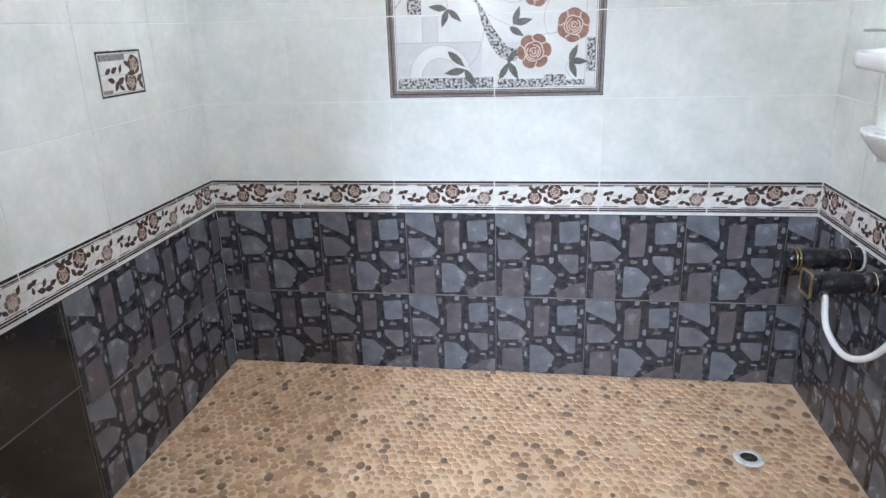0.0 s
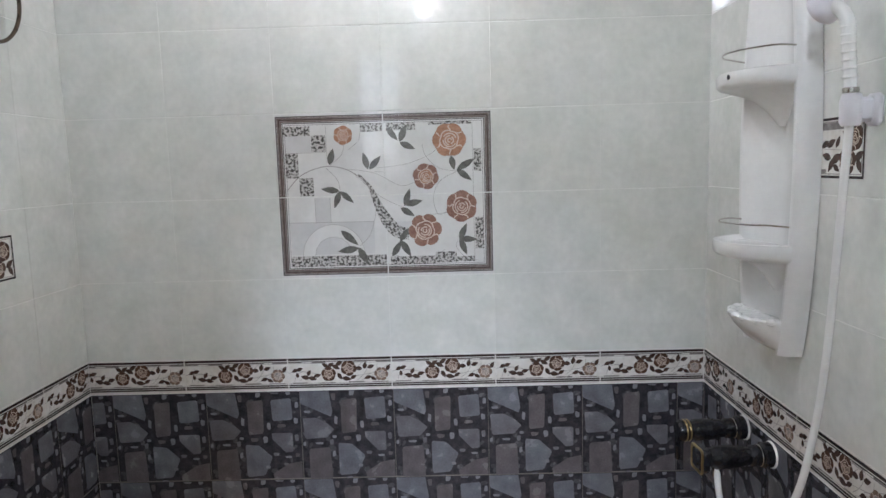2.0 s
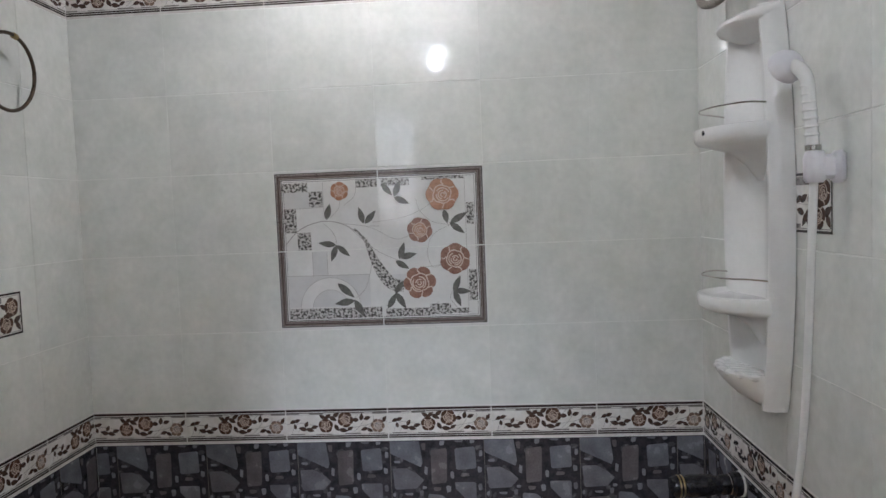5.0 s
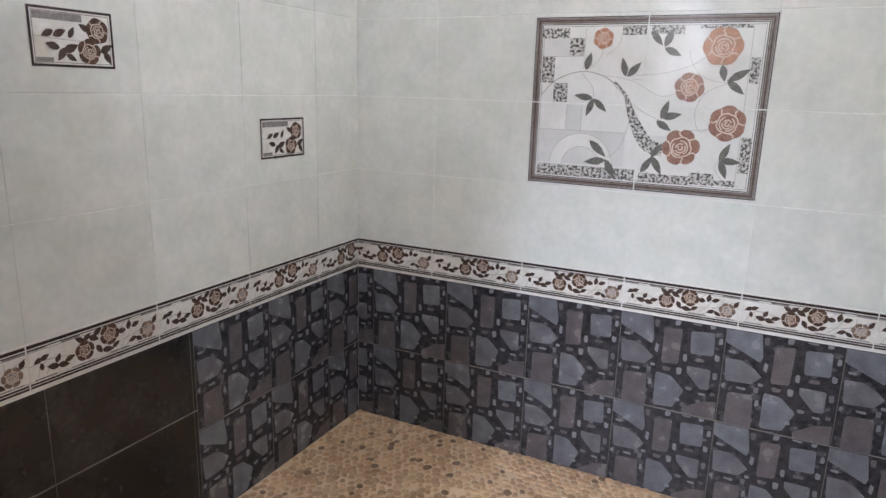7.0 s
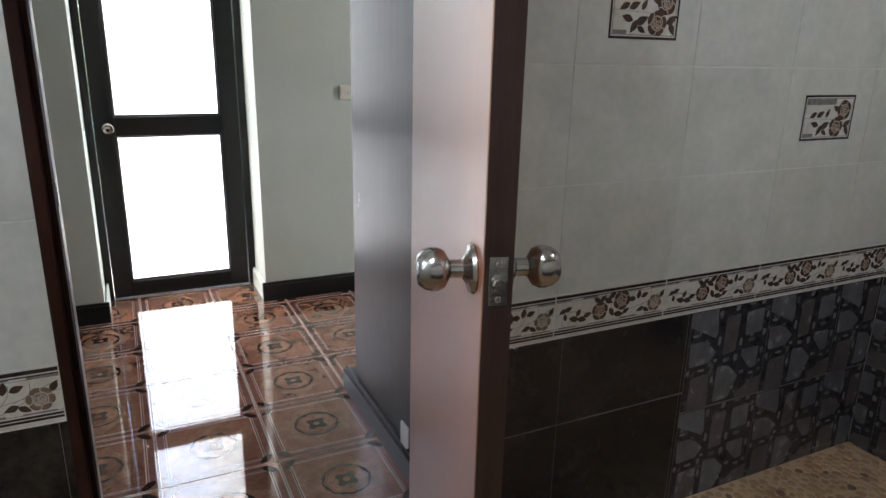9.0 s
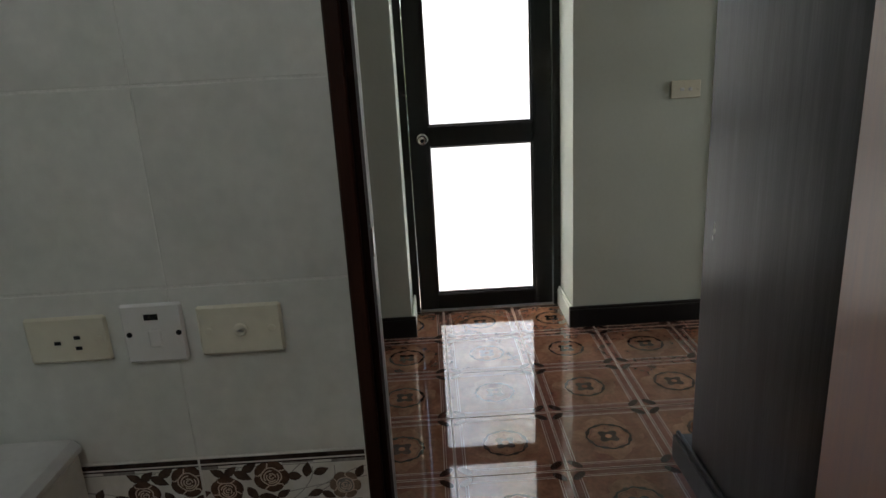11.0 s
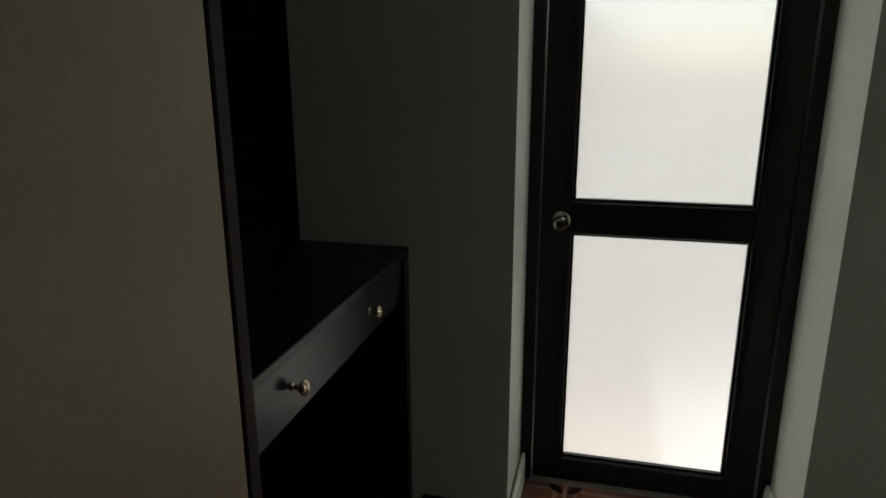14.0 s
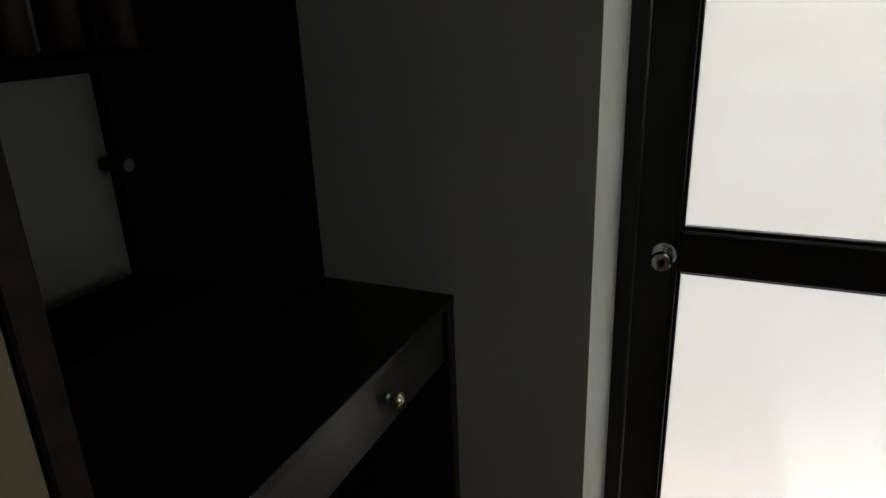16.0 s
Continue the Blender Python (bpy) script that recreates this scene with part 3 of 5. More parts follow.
for px in (0.60, 0.785):
    part("pane", Shape().box(px, px + (0.145 if px < 0.7 else 0.175), YS - 0.012, YS - 0.006, 1.47, 2.53), SMOKED, window_1)

NORTH = basis((0, 0, 0), Vector((1, 0, 0)), Vector((0, 0, 1)), Vector((0, -1, 0)))
WEST = basis((0, 0, 0), Vector((0, 1, 0)), Vector((0, 0, 1)), Vector((1, 0, 0)))
EAST = basis((XE, 0, 0), Vector((0, -1, 0)), Vector((0, 0, 1)), Vector((-1, 0, 0)))
SOUTHWEST = basis((-0.055, 0, 0), Vector((0, 1, 0)), Vector((0, 0, 1)), Vector((1, 0, 0)))


def lay(wall, frame_m, lo, hi, joint, pitch, make, name, v):
    """A row of tiles along u from lo to hi, with a joint at `joint` and every pitch from it. Ends inside a corner stay whole."""
    k = math.floor((lo - joint) / pitch)
    while joint + k * pitch < hi - 0.004:
        a, b = joint + k * pitch, joint + (k + 1) * pitch
        a, b = max(a, lo), min(b, hi)
        if b - a > 0.012:
            base = joint + k * pitch
            ob = part(name, make(a - base, b - base), None, wall)
            ob.matrix_basis = frame_m @ Matrix.Translation((a, v, 0))
        k += 1


def dress(wall, m, lo, hi, j_tile, j_cob, cob=True, dark_to=None, mural=None, cut=None):
    for r in range(5):
        z = Z_BAND1 + r * ROW
        def pale(a, b, z=z):
            return plain_tile(b - a, ROW, GLAZE)
        if mural and r in (1, 2):
            lay(wall, m, lo, mural[0], j_tile, 0.4, pale, "tile", z)
            lay(wall, m, mural[1], hi, j_tile, 0.4, pale, "tile", z)
        else:
            lay(wall, m, lo, hi, j_tile, 0.4, pale, "tile", z)
    for z in (Z_BAND0, Z_TOP0):
        if cut:
            for a, u0, u1 in cut:
                part("border_tile", border_tile(u0, u1), None, wall, m=m @ Matrix.Translation((a, z, 0)))
        else:
            lay(wall, m, lo, hi, j_tile, 0.4, border_tile, "border_tile", z)
    top = ZC - Z_TOP1
    lay(wall, m, lo, hi, j_tile, 0.4, lambda a, b: plain_tile(b - a, top, BLACK_TILE), "black_tile", Z_TOP1)
    zj = 0.347
    bed = part("dado_bed", Shape().box(lo, hi, -0.1, Z_BAND0 - 0.004, -0.004, -0.0007), GROUT_DARK, wall, "dark grout behind the dado tiles")
    bed.matrix_basis = m
    for v0, v1 in ((zj, Z_BAND0), (-0.012, zj)):
        h = v1 - v0
        if cob:
            c0 = lo if dark_to is None else dark_to
            lay(wall, m, c0, hi, j_cob, COB, lambda a, b: cobble_tile(a, b, COB - min(h, COB), COB), "cobble_tile", v0)
        if dark_to is not None or not cob:
            zz = 0.424 if cob else zj
            d0, d1 = ((zz, Z_BAND0) if v0 > 0.1 else (-0.012, zz))
            lay(wall, m, lo, dark_to if dark_to is not None else hi, -0.972 if cob else j_cob, 0.48, lambda a, b: plain_tile(b - a, d1 - d0, DARK_TILE), "dark_tile", d0)


dress(wall_north, NORTH, 0.0, XE, 0.375, 0.083, mural=(0.775, 1.575))
dress(wall_west, WEST, DOOR_N + 0.07, 0.0, -0.285, -0.958, dark_to=-0.958)
dress(wall_west, SOUTHWEST, YS, -2.688, -2.975, -2.705, cob=False, cut=((-2.972, 0.116, 0.40), (-3.230, 0.0, 0.258), (-3.630, 0.0, 0.40)))
dress(wall_east, EAST, 0.0, -YS, 0.285, 0.16)


# ---------------------------------------------------------------- mural and insets
def rose_mural():
    root = thing("tile_mural", NORTH @ Matrix.Translation((0.775, Z_BAND1 + ROW, 0.0)),
                 "four-tile rose mural with brown printed frame on wall", "tile mural")
    w, h = 0.80, 2 * ROW
    for i in range(2):
        for j in range(2):
            part("tile", plain_tile(w / 2, h / 2, MURAL), None, root, m=Matrix.Translation((i * w / 2, j * h / 2, 0)))
    ox, oy, fw, fh = 0.003, 0.012, 0.793, 0.592
    q = lambda x, y: (ox + (x - 38) / 908 * fw, oy + (728 - y) / 678 * fh)
    k = fw / 908
    fr = Print()
    for d0, d1, mt in ((0, 0.0035, INK), (0.0045, 0.0225, FRAME_BROWN), (0.0075, 0.0085, LINE), (0.0120, 0.0135, INK), (0.0165, 0.0175, LINE), (0.0240, 0.0270, INK), (0.0320, 0.0332, INK)):
        x0, y0, x1, y1 = ox + d0, oy + d0, ox + fw - d0, oy + fh - d0
        t = d1 - d0
        for sx0, sx1 in ((x0, w / 2 - 0.002), (w / 2 + 0.002, x1)):
            lv = 1 if mt is FRAME_BROWN else 2
            fr.rect(sx0, y0, sx1, y0 + t, mt, lv)
            fr.rect(sx0, y1 - t, sx1, y1, mt, lv)
        for sy0, sy1 in ((y0 + t, h / 2 - 0.002), (h / 2 + 0.002, y1 - t)):
            fr.rect(x0, sy0, x0 + t, sy1, mt, lv)
            fr.rect(x1 - t, sy0, x1, sy1, mt, lv)
    fm = (INK, FRAME_BROWN, LINE)
    part("printed_frame", fr.onto(Shape(), fm), fm, root, "brown printed frame with dark lines")
    bg = Print()
    for a, b in (((70, 134), (184, 202)), ((80, 500), (440, 640)), ((190, 396), (255, 505)), ((505, 505), (600, 560))):
        pp = Print()
        pp.rect(*q(a[0], b[1]), *q(b[0], a[1]), MURAL_GREY, 1)
        part("printed_panel", pp.onto(Shape(), (MURAL_GREY,)), MURAL_GREY, root)
    for a, b in (((68, 93), (182, 133)), ((186, 132), (247, 200)), ((72, 203), (127, 310)), ((128, 310), (188, 387)), ((395, 88), (488, 122)), ((505, 88), (628, 120)),
                 ((683, 88), (865, 100)), ((78, 646), (488, 692)), ((506, 656), (700, 690)), ((700, 640), (790, 686)), ((790, 662), (868, 684)), ((872, 205), (904, 298)),
                 ((873, 495), (910, 630))):
        pp = Print()
        pp.rect(*q(a[0], b[1]), *q(b[0], a[1]), SPECKLE, 2)
        part("speckled_panel", pp.onto(Shape(), (SPECKLE,)), SPECKLE, root)
    c = q(262, 645)
    for i in range(12):
        a0, a1 = math.pi * i / 12, math.pi * (i + 1) / 12
        r0, r1 = 80 * k, 134 * k
        bg.poly([(c[0] + r0 * math.cos(a0), c[1] + r0 * math.sin(a0)), (c[0] + r1 * math.cos(a0), c[1] + r1 * math.sin(a0)),
                 (c[0] + r1 * math.cos(a1), c[1] + r1 * math.sin(a1)), (c[0] + r0 * math.cos(a1), c[1] + r0 * math.sin(a1))], MURAL, 2)
    part("printed_arch", bg.onto(Shape(), (MURAL,)), MURAL, root)
    bg = Print()
    bg.stroke([q(x, y) for x, y in ((380, 300), (425, 350), (455, 420), (490, 490), (535, 545), (590, 560))], lambda t: k * (8 + 46 * math.sin(min(t * 1.25, 1) * math.pi / 2) ** 2 * (1 - 0.5 * max(0, t - 0.8))), SPECKLE, 2)
    gm = (SPECKLE,)
    part("printed_stem", bg.onto(Shape(), gm), gm, root, "dark speckled curving stem")
    vn = Print()
    lines = (((75, 360), (140, 296), (240, 263), (330, 278), (400, 325), (440, 385)), ((330, 276), (450, 296), (560, 352), (640, 330)), ((350, 286), (470, 395), (570, 446)),
             ((450, 400), (448, 470), (420, 560), (375, 606)), ((800, 298), (725, 338), (697, 410), (716, 478), (760, 468)), ((325, 165), (312, 215), (262, 258)),
             ((395, 120), (385, 160), (340, 196)), ((655, 180), (668, 228), (720, 280), (800, 298)), ((460, 275), (580, 262), (670, 232), (720, 200)), ((872, 205), (905, 205)),
             ((680, 480), (760, 470)), ((505, 640), (600, 672), (700, 655), (740, 630)), ((800, 590), (790, 620), (830, 668), (880, 680)), ((245, 270), (290, 320), (300, 365)),
             ((75, 205), (245, 203)), ((250, 95), (250, 250)), ((70, 500), (440, 502)), ((190, 396), (190, 505)), ((255, 396), (255, 505)), ((868, 95), (868, 680)), ((450, 290), (490, 292)))
    for pts in lines:
        vn.stroke([q(x, y) for x, y in pts], 0.0013, LINE, 3)
    for r in (80, 134):
        vn.arc(c[0], c[1], r * k, 8, 180, 0.0013, LINE, 3)
    vn.stroke([q(x, y) for x, y in lines[0]], 0.0028, LINE, 3)
    vm = (LINE,)
    part("printed_vine", vn.onto(Shape(), vm), vm, root, "fine grey printed vine lines")
    for x, y, a, s, wd in ((268, 222, 75, 72, 30), (413, 243, 105, 76, 28), (453, 252, 48, 76, 28), (258, 363, 172, 80, 28), (286, 405, 250, 78, 28), (328, 395, 318, 76, 26),
                           (332, 570, 318, 98, 32), (324, 622, 188, 92, 32), (388, 650, 298, 88, 32), (530, 135, 310, 72, 26), (575, 132, 68, 76, 30), (593, 185, 335, 72, 28),
                           (585, 403, 72, 78, 28), (612, 426, 12, 78, 30), (585, 465, 328, 70, 28), (535, 620, 58, 84, 28), (573, 622, 300, 84, 30), (782, 262, 282, 64, 28),
                           (838, 268, 30, 88, 30), (830, 313, 322, 82, 28), (820, 555, 65, 78, 28), (842, 588, 356, 78, 28), (820, 620, 292, 78, 28), (568, 562, 55, 70, 26)):
        lf = Print()
        lf.leaf(0, 0, a, s * k, wd * k, LEAF, 4)
        part("printed_leaf", lf.onto(Shape(), (LEAF,)), LEAF, root, m=Matrix.Translation((*q(x, y), 0)))
    rm = (ROSE_MUTE, ROSE_MID, ROSE_LIGHT)
    for x, y, r, o, i, turn in ((322, 134, 41, 1, 1, 0.4), (770, 165, 72, 1, 1, 0.0), (667, 316, 56, 0, 1, 0.8), (816, 446, 68, 0, 0, 1.5), (658, 545, 72, 0, 0, 2.2)):
        rp = Print()
        rp.rose(0, 0, r * k, rm[o], rm[i], ROSE_LIGHT, turn, 5)
        part("printed_rose", rp.onto(Shape(), rm), rm, root, m=Matrix.Translation((*q(x, y), 0)))


rose_mural()


def inset_tile(m, w, h):
    root = thing("decor_tile", m, "small inset tile with printed roses and dark frame", "decor tile", "rose inset tiles")
    part("tile", slab(w, h, 0.004, 0.0, 0.001), BORDER, root)
    p = Print()
    for d, t, mt in ((0.0, 0.0065, INK), (0.0095, 0.002, INK_GREY)):
        p.rect(d, d, w - d, d + t, mt)
        p.rect(d, h - d - t, w - d, h - d, mt)
        p.rect(d, d + t, d + t, h - d - t, mt)
        p.rect(w - d - t, d + t, w - d, h - d - t, mt)
    p.rect(0.012, h - 0.030, w * 0.62, h - 0.012, INK_GREY, 1)
    p.rect(0.012, 0.012, w * 0.25, 0.022, INK_GREY, 1)
    p.rose(w * 0.80, h * 0.66, h * 0.235, ROSE_DARK, ROSE_DARK, ROSE_LIGHT, 0.5, 3, 5)
    p.rose(w * 0.68, h * 0.29, h * 0.235, ROSE_DARK, ROSE_DARK, ROSE_LIGHT, 1.4, 3, 5)
    for x, y, a, q in ((0.20, 0.56, 205, 0.22), (0.34, 0.58, 25, 0.24), (0.25, 0.36, 165, 0.24), (0.35, 0.22, 235, 0.25), (0.46, 0.33, 25, 0.28), (0.48, 0.60, 60, 0.20),
                       (0.90, 0.36, 30, 0.26), (0.91, 0.20, 300, 0.24), (0.64, 0.70, 150, 0.22), (0.46, 0.17, 330, 0.20)):
        p.leaf(x * w, y * h, a, q * h * 1.15, q * h * 0.55, LEAF_BROWN, 2)
    p.stroke([(0.012, h * 0.5), (w * 0.3, h * 0.48), (w * 0.6, h * 0.46)], 0.0012, LINE)
    pm = (INK, INK_GREY, ROSE_DARK, ROSE_LIGHT, LEAF_BROWN, LINE)
    part("printed_motif", p.onto(Shape(), pm), pm, root, "brown printed roses and leaves", m=Matrix.Translation((0, 0, 0.0003)))


inset_tile(WEST @ Matrix.Translation((-0.607, 1.229, 0.0012)), 0.239, 0.141)
inset_tile(WEST @ Matrix.Translation((-1.389, 1.516, 0.0012)), 0.227, 0.141)
inset_tile(EAST @ Matrix.Translation((0.728, 1.494, 0.0012)), 0.206, 0.149)


# ---------------------------------------------------------------- bathroom fixtures
def corner_shelf():
    """Moulded white shower shelf on the east wall; local x out from the wall, y along it to the north, z up."""
    root = thing("shower_shelf", Matrix.Translation((XE, -0.572, 1.005)) @ Matrix.Rotation(math.pi, 4, "Z") @ Matrix.Diagonal((1, -1, 1, 1)),
                 "white moulded plastic shower shelf fixed to tiled wall", "shower shelf")
    H, rows = 1.090, 40

    def half(t):
        return 0.128 + 0.058 * math.sin(math.pi * t) ** 0.75

    def section(t):
        """Outline across the unit: rolled sides, a narrow front rim and a shallow V-shaped recess."""
        h = half(t)
        side = ((0.002, -h), (0.030, -h + 0.002), (0.050, -h + 0.009), (0.060, -h + 0.022), (0.059, -h + 0.034), (0.050, -h + 0.042), (0.036, -0.62 * h), (0.018, -0.25 * h), (0.010, 0.0))
        return list(side) + [(d, -y) for d, y in side[-2::-1]]

    vs, fs = [], []
    n = len(section(0.5))
    for i in range(rows + 1):
        t = i / rows
        for d, y in section(t):
            vs.append((d, y, t * H))
    for i in range(rows):
        for k in range(n - 1):
            fs.append((i * n + k, i * n + k + 1, (i + 1) * n + k + 1, (i + 1) * n + k))
    body = Shape().add(vs, fs)
    part("body", body, PLASTIC, root, smooth=True)

    def bowl(name, rings, width, label=""):
        """A half-round moulded shelf: rings of (reach out from the wall, share of the width, height)."""
        N, vs, fs = 24, [], []
        for reach, share, z in rings:
            for i in range(N + 1):
                a = math.pi * i / N
                vs.append((0.012 + max(reach - 0.012, 0.0) * math.sin(a) ** 0.8, -width * share * math.cos(a), z))
        M = N + 1
        for r in range(len(rings) - 1):
            for i in range(N):
                fs.append((r * M + i, r * M + i + 1, (r + 1) * M + i + 1, (r + 1) * M + i))
        fs.append(tuple(range(M))[::-1])
        fs.append(tuple((len(rings) - 1) * M + i for i in range(M)))
        return part(name, Shape().add(vs, fs), PLASTIC, root, label, smooth=True)

    for z, w in ((0.781, 0.164), (0.312, 0.162)):
        tr = bowl("tray", ((0.020, 0.10, z - 0.150), (0.042, 0.45, z - 0.105), (0.085, 0.78, z - 0.066), (0.140, 0.92, z - 0.052), (0.178, 0.98, z - 0.044), (0.188, 1.0, z - 0.034),
                           (0.190, 1.0, z - 0.010), (0.187, 0.99, z - 0.002), (0.178, 0.96, z), (0.168, 0.92, z - 0.003), (0.150, 0.86, z - 0.014), (0.020, 0.80, z - 0.016)), w)
        zz = z + 0.052
        part("guard_wire", Shape().tube([(0.048, -w + 0.012, zz - 0.006), (0.100, -w + 0.030, zz), (0.150, -0.085, zz), (0.176, 0.0, zz), (0.150, 0.085, zz), (0.100, w - 0.030, zz), (0.048, w - 0.012, zz - 0.006)], 0.0025, 8),
             STEEL, tr, "thin chrome guard wire", smooth=True)
    dish = bowl("soap_dish", ((0.055, 1.0, 0.004), (0.085, 0.98, 0.022), (0.122, 0.96, 0.060), (0.138, 0.97, 0.082), (0.142, 0.98, 0.094), (0.136, 0.96, 0.100), (0.124, 0.90, 0.094), (0.020, 0.84, 0.084)), 0.134)
    for i in range(9):
        a = math.pi * (i + 0.5) / 9
        part("scallop", Shape().lathe([(0.006, -0.010), (0.014, -0.004), (0.015, 0.003), (0.010, 0.008), (0.002, 0.010)], 10, Matrix.Translation((0.012 + 0.118 * math.sin(a) ** 0.8, -0.128 * math.cos(a), 0.093))), PLASTIC, dish, smooth=True)
    for i in range(5):
        part("drain_rib", Shape().tube([(0.035, -0.060 + 0.030 * i, 0.087), (0.075, -0.062 + 0.031 * i, 0.092), (0.110, -0.062 + 0.031 * i, 0.095)], 0.0035, 6), PLASTIC, dish, smooth=True)
    bowl("canopy", ((0.020, 0.80, 1.020), (0.085, 0.90, 1.044), (0.114, 0.98, 1.052), (0.120, 1.0, 1.060), (0.118, 1.0, 1.070), (0.100, 0.98, 1.081), (0.055, 0.95, 1.090), (0.004, 0.94, 1.093)), 0.134)
    part("screw_cover", Shape().lathe([(0.0075, 0), (0.0075, 0.003), (0.004, 0.0045)], 14, pose(0.183, -0.040, 0.765, 0, 90, 0)), BLACK_METAL, root, "small dark round screw cover")


corner_shelf()


def hand_shower():
    root = thing("hand_shower", Matrix.Translation((XE, -0.985, 1.0)), "white plastic hand shower with hose in wall holder", "hand shower")
    hold = Shape().box(-0.022, 0.0, -0.014, 0.030, 0.612, 0.684, 0.008)
    hold.lathe([(0.018, -0.034), (0.023, -0.026), (0.024, 0.020), (0.019, 0.036)], 22, pose(-0.058, 0.016, 0.648))
    hold.box(-0.060, -0.012, -0.004, 0.026, 0.622, 0.676, 0.008)
    part("wall_holder", hold, PLASTIC_LILAC, root, smooth=True)
    part("collar", Shape().lathe([(0.0165, -0.006), (0.0175, 0.0), (0.0165, 0.006)], 18, pose(-0.060, 0.017, 0.692)), STEEL, root, "thin chrome collar", smooth=True)
    axis = [(-0.060, 0.017, 0.640), (-0.061, 0.020, 0.72), (-0.064, 0.025, 0.79), (-0.066, 0.028, 0.838), (-0.073, 0.040, 0.868), (-0.084, 0.060, 0.884)]
    part("handle", Shape().tube(axis, lambda t: 0.0125 + 0.004 * t, 16), PLASTIC, root, smooth=True)
    for i in range(7):
        t = i / 6
        part("grip_rib", Shape().lathe([(0.0128, -0.006), (0.0168, 0.0), (0.0128, 0.006)], 16, pose(-0.061 - 0.005 * t, 0.021 + 0.008 * t, 0.722 + 0.110 * t, 5, -4, 0)), PLASTIC, root, smooth=True)
    part("spray_head", Shape().lathe([(0.010, 0.030), (0.024, 0.026), (0.036, 0.012), (0.041, -0.004), (0.040, -0.014), (0.034, -0.020), (0.010, -0.021)], 28, pose(-0.088, 0.080, 0.888, 34, 58, -30)), PLASTIC_LILAC, root, smooth=True)
    hose = Shape().tube([(-0.058, 0.018, 0.640), (-0.058, 0.026, 0.55), (-0.058, 0.044, 0.344), (-0.062, 0.060, 0.10), (-0.074, 0.075, -0.10), (-0.092, 0.112, -0.30), (-0.120, 0.190, -0.455), (-0.150, 0.290, -0.512), (-0.172, 0.380, -0.465), (-0.172, 0.420, -0.375)], 0.0095, 14)
    part("hose", hose, PLASTIC, root, "white flexible shower hose", smooth=True)


hand_shower()


def shower_tap(y, z, length, tilt, lever, label):
    root = thing("shower_tap", Matrix.Translation((XE, y, z)) @ Matrix.Rotation(radians(tilt), 4, "Z") @ Matrix.Rotation(radians(-90), 4, "Y"), label, "tap", "black shower taps")
    L = length
    part("wall_flange", Shape().lathe([(0.030, 0.0), (0.038, 0.003), (0.039, 0.030), (0.034, 0.036), (0.026, 0.040)], 28), BLACK_METAL, root, smooth=True)
    part("scale_crust", Shape().lathe([(0.0395, 0.0), (0.0415, 0.002), (0.0405, 0.007), (0.038, 0.009)], 17), LIME, root, "pale limescale crust at the wall", smooth=True)
    part("joint_ring", Shape().lathe([(0.0325, 0.041), (0.0335, 0.0425), (0.0325, 0.044)], 24), STEEL, root, "thin pale joint ring", smooth=True)
    part("body", Shape().lathe([(0.026, 0.038), (0.032, 0.044), (0.032, 0.068), (0.027, 0.074), (0.033, L * 0.46), (0.035, L * 0.55), (0.035, L * 0.76), (0.030, L * 0.80), (0.030, L * 0.88)], 28), BLACK_METAL, root, smooth=True)
    if lever:
        for q in (0.865, 0.915):
            part("trim_ring", Shape().lathe([(0.0345, L * q - 0.003), (0.0360, L * q - 0.001), (0.0360, L * q + 0.002), (0.0345, L * q + 0.004)], 28), BRASS, root, "thin brass trim ring", smooth=True)
        part("lever", Shape().lathe([(0.033, L * 0.84), (0.035, L * 0.86), (0.035, L * 0.97), (0.028, L * 1.02), (0.010, L * 1.03)], 24)
             .box(-0.100, -0.010, -0.011, 0.011, L * 0.97, L * 0.97 + 0.016, 0.006), BLACK_METAL, root, smooth=True)
    else:
        part("handle", Shape().box(-0.036, 0.036, -0.036, 0.036, L * 0.84, L, 0.011), BLACK_METAL, root, smooth=True)
        part("scale_crust", Shape().tube([(0.033 * sx, 0.033 * sy, L * 0.985) for sx, sy in ((-1, -1), (0, -1.06), (1, -1), (1.06, 0), (1, 1), (0, 1.06), (-1, 1), (-1.06, 0))], 0.0042, 6, closed=True), BRASS, root, "brownish scale along the handle edge", smooth=True)
        part("hub", Shape().lathe([(0.020, L - 0.002), (0.018, L + 0.004), (0.010, L + 0.005)], 16), BLACK_METAL, root, smooth=True)
        part("hose_outlet", Shape().lathe([(0.014, 0.0), (0.016, 0.004), (0.016, 0.024), (0.012, 0.030)], 16, Matrix.Translation((-0.030, 0, L * 0.72)) @ Matrix.Rotation(radians(-90), 4, "Y")), STEEL, root, "dull metal hose outlet", smooth=True)


shower_tap(-0.362, 0.668, 0.225, 4, True, "black shower tap with lever and brass ring")
shower_tap(-0.548, 0.657, 0.235, 4, False, "black scaled shower tap feeding the hose")


